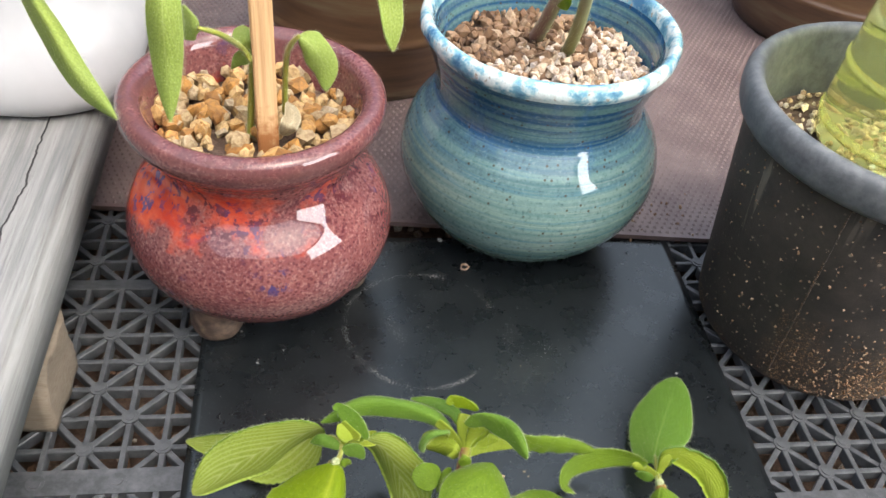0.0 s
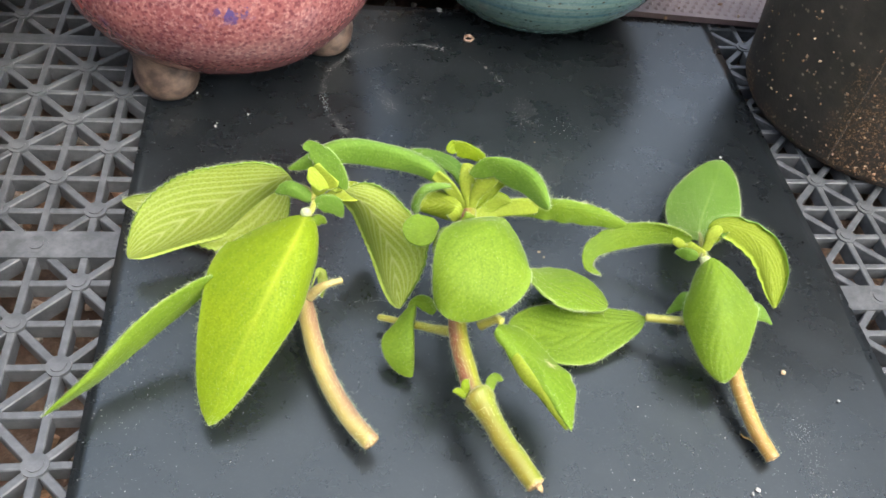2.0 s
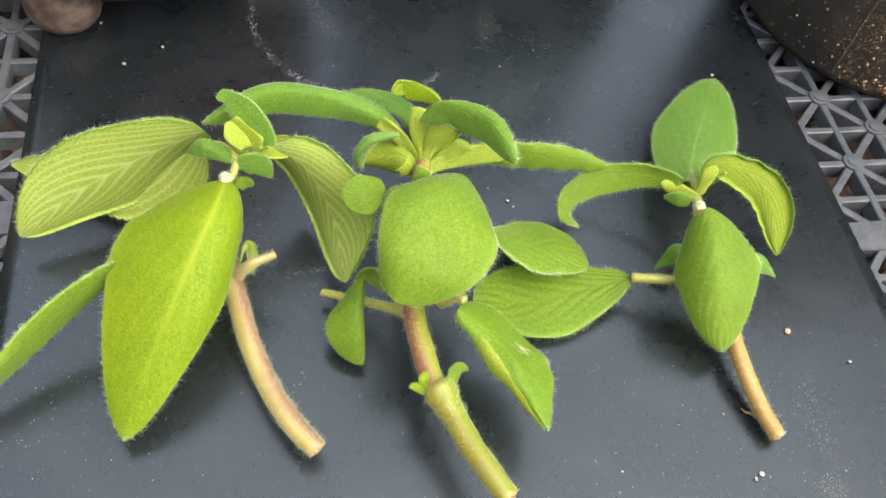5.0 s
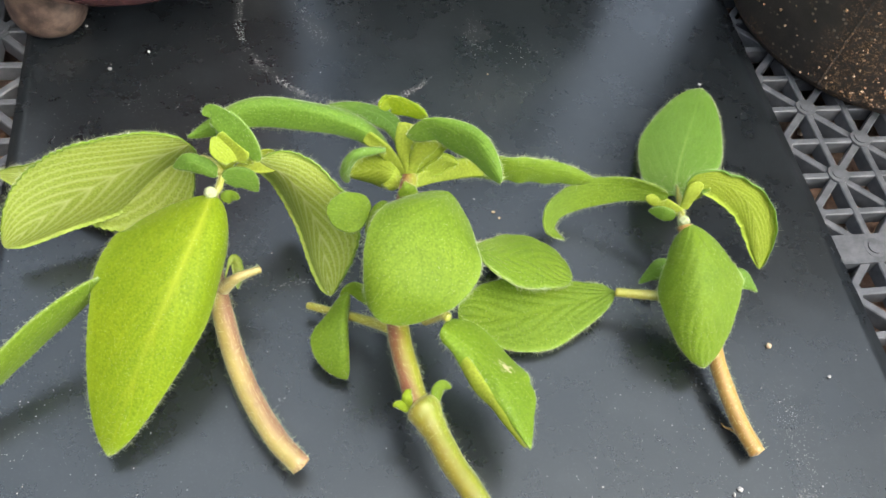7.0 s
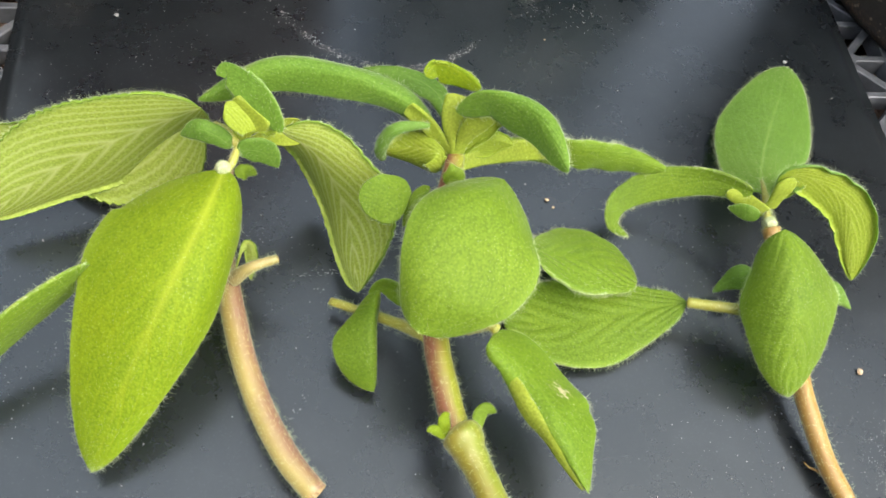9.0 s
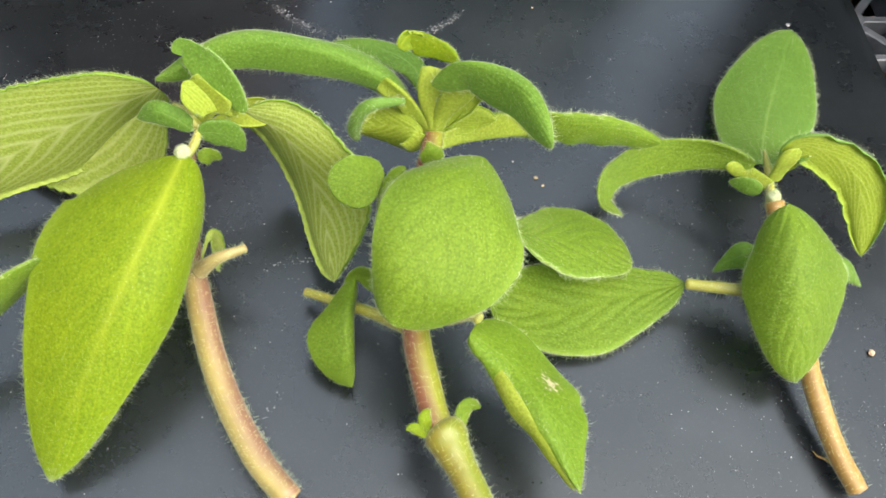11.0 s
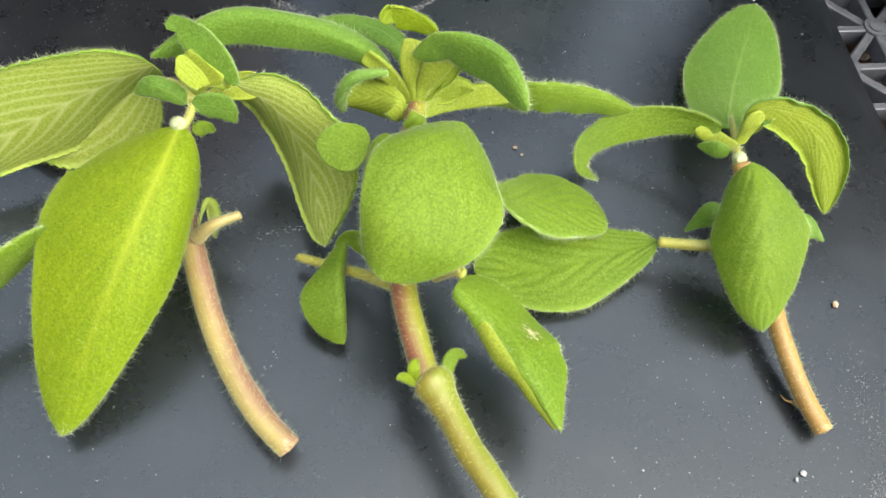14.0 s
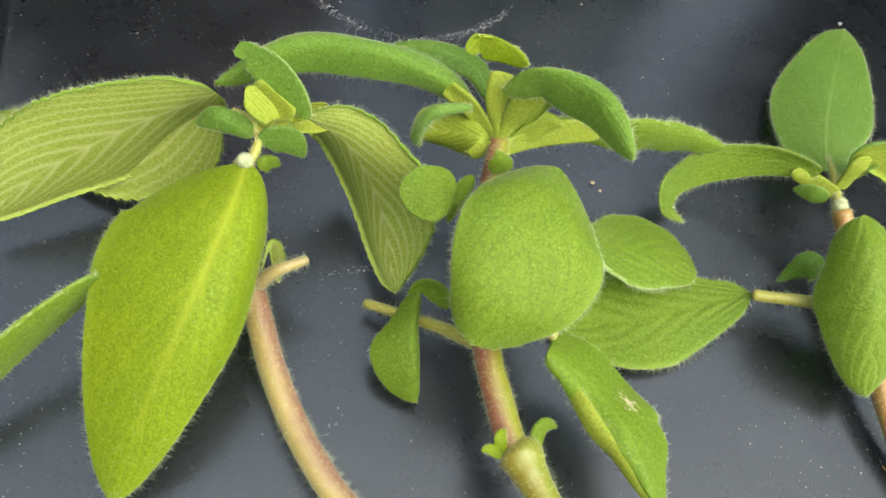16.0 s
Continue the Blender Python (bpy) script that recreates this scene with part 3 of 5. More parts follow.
def stem(name, parent, points, radii, material, sides=20, lumps=0.02, hair=0.0, cut=False, label=""):
    """A round stalk along points (mm) with a radius (mm) at each."""
    n = max(10, int(len(points) * 8))
    both = spline([(*p, r) for p, r in zip(points, radii)], n)
    c, r = both[:, :3], both[:, 3]
    tan, side, up = frames_along(c)
    ang = np.linspace(0, 2 * math.pi, sides, endpoint=False)
    ring = side[:, None] * np.cos(ang)[None, :, None] + up[:, None] * np.sin(ang)[None, :, None]
    seed = RNG.uniform(0, 9)
    bump = 1 + lumps * np.sin(ang * 3 + seed)[None, :] * np.sin(np.linspace(0, n * 0.6, n + 1) + seed)[:, None]
    v = c[:, None] + ring * (r[:, None] * bump)[..., None]
    verts = np.concatenate([v.reshape(-1, 3), c[:1] - tan[:1] * r[:1, None] * 0.25, c[-1:] + tan[-1:] * r[-1:, None] * 0.25]) * MM
    faces, index = [], []
    for i in range(n):
        for j in range(sides):
            a, b = i * sides + j, i * sides + (j + 1) % sides
            faces.append((a, b, b + sides, a + sides))
            index.append(0)
    e = (n + 1) * sides
    for j in range(sides):
        faces.append((e, (j + 1) % sides, j))
        faces.append((e + 1, n * sides + j, n * sides + (j + 1) % sides))
        index += [0, 1 if cut else 0]
    ob = raw(name, verts, faces, [material, CUT], parent, label, index=index)
    if hair:
        size = float(np.linalg.norm(np.diff(c, axis=0), axis=1).sum())
        k = int(size * 34 * hair)
        i, j = RNG.integers(0, n, k), RNG.integers(0, sides, k)
        f = RNG.uniform(0, 1, k)[:, None]
        hairs("stem_hair", (v[i, j] * (1 - f) + v[i + 1, j] * f) * MM, ring[i, j] + tan[i] * 0.1, RNG.uniform(0.8, 2.2, k) * MM, 0.022 * MM, ob)
    return ob


def lathe(profile, seg=72, wob=0.0, smooth_steps=0, squash=0.0):
    """A bmesh turned from (radius, height) points in metres."""
    pts = spline(profile, smooth_steps) if smooth_steps else np.array(profile, float)
    bm = bmesh.new()
    rings = []
    for r, z in pts:
        ring = []
        for k in range(seg):
            a = 2 * math.pi * k / seg
            w = 1 + wob * (noise.noise((math.cos(a) * 1.5, math.sin(a) * 1.5, z * 18)))
            ring.append(bm.verts.new((r * w * math.cos(a), r * w * math.sin(a) * (1 - squash), z)))
        rings.append(ring)
    for a, b in zip(rings, rings[1:]):
        for k in range(seg):
            bm.faces.new((a[k], a[(k + 1) % seg], b[(k + 1) % seg], b[k]))
    return bm


def box(bm, lo, hi):
    m = Matrix.LocRotScale([(a + b) / 2 for a, b in zip(lo, hi)], None, [b - a for a, b in zip(lo, hi)])
    return bmesh.ops.create_cube(bm, size=1, matrix=m)["verts"]


def pebbles(name, count, place, size, material, parent=None, inside=None, piled=0.0, seed=1, label=""):
    """Loose angular stones in a disc or a box, joined as one heap."""
    rng = random.Random(seed)
    bm = bmesh.new()
    for _ in range(count):
        s = size * rng.uniform(0.45, 1.45)
        x, y, z = place(rng)
        got = bmesh.ops.create_icosphere(bm, subdivisions=1, radius=s * 0.5)["verts"]
        sq = Vector((rng.uniform(0.7, 1.25), rng.uniform(0.6, 1.0), rng.uniform(0.55, 0.9)))
        turn = Euler([rng.uniform(0, 6.28) for _ in range(3)]).to_matrix()
        for v in got:
            v.co = turn @ (v.co * sq * rng.uniform(0.62, 1.3)) + Vector((x, y, z))
    return part(name, bm, material, parent, label, smooth=False)


# ---------------------------------------------------------------- ground, trays, sheets
g = bmesh.new()
bmesh.ops.create_grid(g, x_segments=160, y_segments=160, size=0.8)
for v in g.verts:
    v.co.z = -0.034 + 0.010 * noise.fractal(v.co * 30, 0.8, 2.2, 5) if max(abs(v.co.x), abs(v.co.y)) < 0.79 else -0.034
outer = [g.verts.new((sx * 400, sy * 400, -0.034)) for sx, sy in ((-1, -1), (1, -1), (1, 1), (-1, 1))]
inner = [min(g.verts[:25921], key=lambda v, s=s: (v.co.xy - Vector(s)).length) for s in ((-0.8, -0.8), (0.8, -0.8), (0.8, 0.8), (-0.8, 0.8))]
for k in range(4):
    g.faces.new((outer[k], outer[(k + 1) % 4], inner[(k + 1) % 4], inner[k]))
ground = tagged(part("ground", g, SOIL), "dry brown soil under the plastic trays", "ground", kind="structure")
tagged(pebbles("gravel", 1800, lambda r: (r.uniform(-0.5, 0.5), r.uniform(-0.1, 0.35), -0.030 + r.uniform(-0.004, 0.004)), 0.007, GRIT, seed=5), "small stones and crumbs on the soil under the trays", "gravel", kind="stuff")


# Unseen walls added to block the low sky and darken the sheet's reflections.
def wall(name, lo, hi, label):
    bm = bmesh.new()
    box(bm, lo, hi)
    return tagged(part(name, bm, WOOD_WALL, smooth=False), label, "wall", kind="structure")


wall("wall_north", (-1.6, 1.3, -0.034), (1.6, 1.36, 0.72), "added unseen weathered grey board wall behind the pots, blocking low sky")
wall("wall_west", (-1.36, -1.8, -0.034), (-1.3, 1.3, 1.2), "added unseen weathered grey board wall beside the pots, blocking low sky")
wall("wall_south", (-1.36, -1.86, -0.034), (1.36, -1.8, 1.4), "added unseen weathered grey board wall facing the pots, blocking low sky")


# Unseen wall added around the window opening; it also blocks low eastern sky.
def east_wall():
    bm = bmesh.new()
    y0, y1, z0, z1 = WINDOW.y - 0.62, WINDOW.y + 0.62, WINDOW.z - 0.47, WINDOW.z + 0.47
    for lo, hi in (((-1.8, -0.034), (y0, 1.4)), ((y1, -0.034), (1.3, 1.4)), ((y0, -0.034), (y1, z0)), ((y0, z1), (y1, 1.4))):
        box(bm, (1.3, lo[0], lo[1]), (1.36, hi[0], hi[1]))
    tagged(part("wall_east", bm, WOOD_WALL, smooth=False), "added unseen weathered grey board wall with a window opening", "wall", kind="structure")
    t = thing("window_1", (1.33, WINDOW.y, WINDOW.z), "small open window in a grey board wall", "window", kind="structure")
    for lo, hi in (((-0.62, -0.47), (0.62, -0.455)), ((-0.62, 0.455), (0.62, 0.47)), ((-0.62, -0.455), (-0.605, 0.455)), ((0.605, -0.455), (0.62, 0.455))):
        bm = bmesh.new()
        box(bm, (-0.033, lo[0], lo[1]), (0.033, hi[0], hi[1]))
        part("window_frame", bm, WOOD_GREY, t, smooth=False)


east_wall()


def tray(x0, y0, nx, ny, pitch, phase, bands=()):
    """A moulded grid tile: a frame, bars both ways, diagonals that meet in ringed bosses, and flat bands."""
    top, deep, half = -0.002, 0.007, 0.0016
    w, h = nx * pitch, ny * pitch
    t = thing("plastic_tray", (x0, y0, 0), "dark grey moulded plastic grid tray over soil", "tray", "grid trays")

    def bar(name, a, b, wide, lift=0.0):
        d = Vector((b[0] - a[0], b[1] - a[1], 0))
        bm = bmesh.new()
        box(bm, (-d.length / 2, -wide, -deep), (d.length / 2, wide, 0))
        bmesh.ops.bevel(bm, geom=[e for e in bm.edges if abs(e.verts[0].co.z) < 1e-6 and abs(e.verts[1].co.z) < 1e-6], offset=0.0004, segments=1, affect="EDGES")
        ob = part(name, bm, TRAY, t, smooth=False)
        ob.matrix_basis = Matrix.Translation(((a[0] + b[0]) / 2, (a[1] + b[1]) / 2, top + lift)) @ Matrix.Rotation(math.atan2(d.y, d.x), 4, "Z")

    for a, b in (((0, 0), (0, h)), ((w, 0), (w, h)), ((0, 0), (w, 0)), ((0, h), (w, h))):
        bar("frame_bar", a, b, half * 1.5, 0.0002)
    for i in range(1, nx):
        bar("bar", (i * pitch, 0), (i * pitch, h), half * 0.95)
    for j in range(1, ny):
        bar("bar", (0, j * pitch), (w, j * pitch), half * 0.9, -0.0003)
    for k in range(-ny + 1, nx):
        if (k + phase) % 2 == 0:
            i0, i1 = max(0, k), min(nx, ny + k)
            bar("diagonal_bar", (i0 * pitch, (i0 - k) * pitch), (i1 * pitch, (i1 - k) * pitch), half, -0.0006)
    for k in range(1, nx + ny):
        if (k + phase) % 2 == 0:
            i0, i1 = max(0, k - ny), min(nx, k)
            bar("diagonal_bar", (i0 * pitch, (k - i0) * pitch), (i1 * pitch, (k - i1) * pitch), half, -0.0009)
    bm = bmesh.new()
    for r1, r2, z in ((0.0047, 0.0044, 0.0004), (0.0031, 0.0028, 0.0009)):
        bmesh.ops.create_cone(bm, cap_ends=True, segments=18, radius1=r1, radius2=r2, depth=deep, matrix=Matrix.Translation((0, 0, top - deep / 2 + z)))
    first = None
    for i in range(1, nx):
        for j in range(1, ny):
            if (i + j + phase) % 2 == 0:
                if first is None:
                    first = ob = part("boss", bm, TRAY, t, smooth=False)
                else:
                    ob = new("boss", first.data)
                    ob.parent = t
                ob.location = (i * pitch, j * pitch, 0)
    for j in bands:
        bm = bmesh.new()
        box(bm, (0, (j - 0.36) * pitch, top - deep), (w, (j + 0.36) * pitch, top + 0.0003))
        part("band", bm, TRAY, t, smooth=False)
    return t


tray(-0.105 - 0.019 * 20, 0.259 - 0.019 * 20, 20, 20, 0.019, 1, (13,))
tray(-0.105 - 0.019 * 20, 0.2625, 20, 12, 0.019, 1)
tray(0.095, 0.313 - 0.018 * 22, 20, 22, 0.018, 0, (10,))
tray(0.095, 0.3165, 20, 12, 0.018, 0)


def rubber_sheet():
    bm = bmesh.new()
    bmesh.ops.create_grid(bm, x_segments=60, y_segments=110, size=0.5, matrix=Matrix.Diagonal((0.30, 0.55, 1, 1)))
    for v in bm.verts:
        v.co.y += 0.025
        v.co.z = 0.0003 * noise.noise(v.co * 9) - 0.0003
    got = bmesh.ops.extrude_face_region(bm, geom=bm.faces[:])["geom"]
    for v in got:
        if isinstance(v, bmesh.types.BMVert):
            v.co.z -= 0.0016
    bmesh.ops.recalc_face_normals(bm, faces=bm.faces[:])
    return tagged(part("rubber_sheet", bm, RUBBER), "black rubber sheet, dusty and scuffed, lying on grid trays", "mat")


rubber_sheet()


def brown_board():
    """A thin board with rows of small raised dots."""
    bm = bmesh.new()
    box(bm, (-0.42, 0.0, 0.0), (0.55, 0.60, 0.0035))
    rng = random.Random(3)
    ob = tagged(part("textured_sheet", bm, BROWN_SHEET, smooth=False), "mauve-brown plastic sheet with a dimpled surface", "plastic sheet")
    verts, faces = [], []
    step = 0.0052
    for j in range(1, 88):
        for i in range(-78, 100):
            x, y = i * step + (j % 2) * step / 2, j * step * 0.9
            r = step * 0.36
            k = len(verts)
            verts += [(x - r, y, 0.0033), (x, y - r, 0.0033), (x + r, y, 0.0033), (x, y + r, 0.0033), (x + rng.uniform(-1, 1) * 0.0003, y, 0.0056)]
            faces += [(k, k + 1, k + 4), (k + 1, k + 2, k + 4), (k + 2, k + 3, k + 4), (k + 3, k, k + 4)]
    tagged(raw("dimpled_face", verts, faces, BROWN_SHEET, ob), kind="stuff")
    ob.matrix_basis = pose(-0.038, 0.312, 0.0, 0, 0, -4.7)


brown_board()

# ---------------------------------------------------------------- pots


def red_pot(x, y):
    t = thing("glazed_pot", (x, y, 0), "red mottled glazed ceramic pot on stub feet, filled with golden pumice", "flower pot")
    prof = [(0.0, 0.009), (0.030, 0.009), (0.052, 0.017), (0.0675, 0.034), (0.0735, 0.053), (0.068, 0.074), (0.055, 0.089), (0.051, 0.098), (0.056, 0.110), (0.065, 0.121), (0.0675, 0.128), (0.066, 0.134), (0.061, 0.136), (0.056, 0.133), (0.053, 0.124), (0.049, 0.108)]
    part("body", lathe(prof, 96, 0.012, 90), GLAZE_RED, t)
    for k in range(3):
        a = radians(-122 + 120 * k)
        bm = lathe([(0.0, 0.0), (0.010, 0.0), (0.0140, 0.004), (0.0150, 0.011), (0.0142, 0.020), (0.018, 0.034)], 24, 0.05, 16)
        part("foot", bm, FOOT, t).location = (0.047 * math.cos(a), 0.047 * math.sin(a), 0)
    bm = bmesh.new()
    bmesh.ops.create_circle(bm, cap_ends=True, segments=40, radius=0.052, matrix=Matrix.Translation((0, 0, 0.110)))
    part("soil", bm, SOIL, t)

    def at(r):
        a, q = r.uniform(0, 6.28), 0.050 * math.sqrt(r.random())
        return q * math.cos(a), q * math.sin(a), 0.112 + r.uniform(0, 0.007)
    tagged(pebbles("pumice", 260, at, 0.0105, PUMICE_GOLD, t, seed=11), kind="stuff")
    return t


def blue_pot(x, y):
    t = thing("glazed_pot", (x, y, 0.0), "blue-green glazed wheel-thrown ceramic pot with a pale rim", "flower pot")
    prof = [(0.0, 0.003), (0.040, 0.003), (0.058, 0.014), (0.075, 0.036), (0.0815, 0.058), (0.077, 0.080), (0.067, 0.096), (0.062, 0.104), (0.064, 0.118), (0.069, 0.132), (0.0725, 0.140)]
    part("body", lathe(prof, 96, 0.012, 80), GLAZE_BLUE, t)
    rim = [(0.0725, 0.140), (0.0745, 0.144), (0.0742, 0.149), (0.0712, 0.1515), (0.0680, 0.149), (0.0660, 0.143)]
    part("rim", lathe(rim, 96, 0.03, 24), GLAZE_RIM, t, "pale blue and white glazed rim")
    part("inner_wall", lathe([(0.0660, 0.143), (0.0625, 0.128), (0.058, 0.108)], 96, 0.012, 12), GLAZE_BLUE, t)
    bm = bmesh.new()
    bmesh.ops.create_circle(bm, cap_ends=True, segments=40, radius=0.062, matrix=Matrix.Translation((0, 0, 0.120)))
    part("soil", bm, SOIL, t)

    def at(r):
        a, q = r.uniform(0, 6.28), 0.059 * math.sqrt(r.random())
        return q * math.cos(a), q * math.sin(a), 0.121 + r.uniform(0, 0.005)
    tagged(pebbles("pumice", 620, lambda r: next(q for q in iter(lambda: at(r), None) if q[1] - 0.5 * q[0] < 0.012 + r.uniform(-0.012, 0.012)), 0.0068, PUMICE_PALE, t, seed=12), kind="stuff")
    tagged(pebbles("bark", 420, lambda r: next(q for q in iter(lambda: at(r), None) if q[1] - 0.5 * q[0] > -0.004 + r.uniform(-0.016, 0.016)), 0.0075, BARK, t, seed=14), kind="stuff")
    return t


def nursery_pot(x, y):
    t = thing("nursery_pot", (x, y, -0.002), "dusty black plastic nursery pot with a rolled grey rim", "flower pot")
    part("body", lathe([(0.0, 0.002), (0.058, 0.0), (0.067, 0.002), (0.070, 0.007), (0.082, 0.142)], 90, 0.004), POT_PLASTIC, t)
    bm = bmesh.new()
    box(bm, (-0.0005, -0.0005, 0.0), (0.0005, 0.0005, 0.134))
    for v in bm.verts:
        v.co.x += 0.0704 + 0.0119 * v.co.z / 0.134
    part("mould_seam", bm, POT_PLASTIC, t, smooth=False).matrix_basis = pose(0, 0, 0.007, 0, 0, -135)
    def caked(r):
        # crusted thickest low on the side towards the sheet
        a, z = radians(r.gauss(-97, 17)), min(abs(r.gauss(0, 0.030)), 0.11)
        if r.random() < 0.25:
            a, z = radians(r.uniform(-190, -60)), r.uniform(0.01, 0.13)
        q = 0.0702 + 0.012 * z / 0.135
        return q * math.cos(a), q * math.sin(a), z + 0.006
    tagged(pebbles("soil_crust", 900, caked, 0.0013, BARK, t, seed=17), kind="stuff")
    part("rim", lathe([(0.082, 0.140), (0.086, 0.1405), (0.0885, 0.145), (0.0890, 0.154), (0.087, 0.1595), (0.083, 0.161), (0.0795, 0.158), (0.078, 0.150), (0.072, 0.110)], 90, 0.006, 40), POT_PLASTIC_RIM, t, "worn grey rolled rim")
    bm = bmesh.new()
    bmesh.ops.create_circle(bm, cap_ends=True, segments=40, radius=0.075, matrix=Matrix.Translation((0, 0, 0.120)))
    part("soil", bm, SOIL, t)

    def at(r):
        a, q = r.uniform(0, 6.28), 0.072 * math.sqrt(r.random())
        return q * math.cos(a), q * math.sin(a), 0.121 + r.uniform(0, 0.003)
    tagged(pebbles("grit", 500, at, 0.005, PUMICE_PALE, t, seed=13), kind="stuff")
    return t


red_pot(-0.116, 0.264)
blue_pot(0.048, 0.319)
nursery_pot(0.222, 0.226)


def brown_pot(x, y, r, h, label):
    t = thing("brown_pot", (x, y, 0.0045), label, "flower pot", "brown pots")
    prof = [(0.0, 0.0), (r * 0.8, 0.0), (r * 0.9, h * 0.03), (r, h * 0.3), (r * 1.03, h * 0.34), (r * 1.0, h * 0.38), (r * 1.05, h * 0.8), (r * 1.12, h * 0.95), (r * 1.08, h), (r * 1.0, h * 0.97), (r * 0.95, h * 0.8)]
    part("body", lathe(prof, 72, 0.01, 60), GLAZE_BROWN, t)
    bm = bmesh.new()
    bmesh.ops.create_circle(bm, cap_ends=True, segments=40, radius=r * 0.98, matrix=Matrix.Translation((0, 0, h * 0.82)))
    part("soil", bm, SOIL, t)
    return t


brown_pot(-0.045, 0.53, 0.085, 0.15, "dark brown glazed pot with throwing ridges")
brown_pot(0.42, 0.62, 0.11, 0.16, "brown glazed pot standing on the plastic sheet")

t = thing("white_planter", (-0.33, 0.412, 0.0765), "white glazed planter with moulded ridges on a wooden board", "flower pot")
bm = lathe([(0.0, 0.006), (0.10, 0.002), (0.128, 0.0), (0.137, 0.005), (0.139, 0.016), (0.134, 0.034), (0.124, 0.056), (0.119, 0.076), (0.121, 0.092), (0.126, 0.097), (0.123, 0.102), (0.127, 0.107), (0.124, 0.112), (0.130, 0.138), (0.134, 0.145), (0.128, 0.148), (0.120, 0.13)], 144, 0.004, 110)
for v in bm.verts:
    # a rounded oblong that stands on its corners, the bottom edge arched between them
    q = math.hypot(v.co.x, v.co.y)
    if q < 1e-6:
        continue
    c, sn = abs(v.co.x) / q, abs(v.co.y) / q
    k = (c ** 5 + sn ** 5) ** -0.2
    v.co.x, v.co.y = v.co.x * k, v.co.y * k * 0.72
    v.co.z += 0.007 * (1 - min(1, 2.2 * c * sn)) ** 0.7 * max(0, 1 - v.co.z / 0.05)
part("body", bm, WHITE, t)
bm = bmesh.new()
bmesh.ops.create_circle(bm, cap_ends=True, segments=40, radius=0.088, matrix=Matrix.Translation((0, 0, 0.125)))
part("soil", bm, SOIL, t)

# ---------------------------------------------------------------- wood


def board():
    bm = bmesh.new()
    bmesh.ops.create_grid(bm, x_segments=24, y_segments=120, size=0.5, matrix=Matrix.Diagonal((0.20, 0.80, 1, 1)))
    for v in bm.verts:
        v.co.z = 0.0012 * noise.fractal(Vector((v.co.x * 120, v.co.y * 4, 0)), 1, 2, 3)
    got = bmesh.ops.extrude_face_region(bm, geom=bm.faces[:])["geom"]
    for v in got:
        if isinstance(v, bmesh.types.BMVert):
            v.co.z -= 0.036
    bmesh.ops.recalc_face_normals(bm, faces=bm.faces[:])
    edges = [e for e in bm.edges if len(e.link_faces) == 2 and e.calc_face_angle(0) > 1.0]
    bmesh.ops.bevel(bm, geom=edges, offset=0.004, segments=3, affect="EDGES")
    ob = tagged(part("wooden_board", bm, WOOD_GREY), "weathered grey wooden board with a long crack", "board")
    ob.matrix_basis = pose(-0.314, 0.16, 0.075, 0, 0, 0)


board()


def wood_block():
    bm = bmesh.new()
    box(bm, (-0.058, 0.0, 0.0), (0.0, 0.058, 0.0395))
    bmesh.ops.subdivide_edges(bm, edges=bm.edges[:], cuts=10, use_grid_fill=True)
    for v in bm.verts:
        # the edge over the camera's side is split off in a slope
        k = 0.0016 * noise.noise(v.co * 60) + 0.0008 * noise.noise(v.co * 260)
        v.co += Vector((k, 0.5 * k, 0))
        if v.co.z > 0.020 and v.co.y < 0.03:
            v.co.y += 0.55 * (v.co.z - 0.020) * (1 - v.co.y / 0.03)
        if v.co.x > -0.012 and v.co.y > 0.042:
            v.co.x -= 0.6 * (v.co.y - 0.042)
    ob = tagged(part("wooden_block", bm, WOOD_BLOCK), "rough-cut wooden block under the grey board", "wood block")
    ob.matrix_basis = pose(-0.2155, 0.156, -0.002, 0, 0, -3)


wood_block()

# ---------------------------------------------------------------- the cuttings
cutting_a = thing("plant_cutting", (0, 0, 0), "cutting with broad hairy leaves on a black rubber sheet", "plant cutting", "leafy cuttings")
leaf("leaf", cutting_a, [(-82.5, 124, 40), (-103.2, 122.4, 30), (-125, 116.8, 20), (-142.6, 109.8, 9)], [(13.6, 94), (17.7, 98), (13.5, 108)], [(17.9, -71), (17.7, -85), (10.0, -89)], looks=(TOP, UNDER), scallop=0.028, quilt=0.22, roll=0.9, crease=0, veins=8.0)
leaf("leaf", cutting_a, [(-83.8, 126.2, 34), (-106.8, 130.2, 20), (-128.4, 135.3, 12), (-149.5, 140.8, 8)], [(5.7, 143), (7.5, 111), (4.9, 126)], [(20.6, -119), (19.6, -139), (8.2, -129)], looks=(TOP, UNDER), scallop=0.028, quilt=0.18)
leaf("leaf", cutting_a, [(-106.6, 82.4, 31), (-128, 69.2, 21), (-145.4, 52.9, 14), (-160.1, 42.7, 8)], [(7.6, -97), (8.2, -99), (8.4, -112)], [(4.9, 81), (4.2, 78), (2.2, 28)], looks=(TOP, UNDER), scallop=0.028, quilt=0.18)
leaf("leaf", cutting_a, [(-77.2, 124.6, 52), (-74.4, 125.5, 54), (-67.4, 121.3, 51), (-61.5, 115.1, 41)], [(1.3, 47), (1.8, 53), (2.5, 52)], [(5.6, -52), (6.6, -46), (3.8, -55)], looks=(TOP_SOFT, UNDER_YOUNG), base=0.4, tip=0.5, roll=0.3, scallop=0, quilt=0)
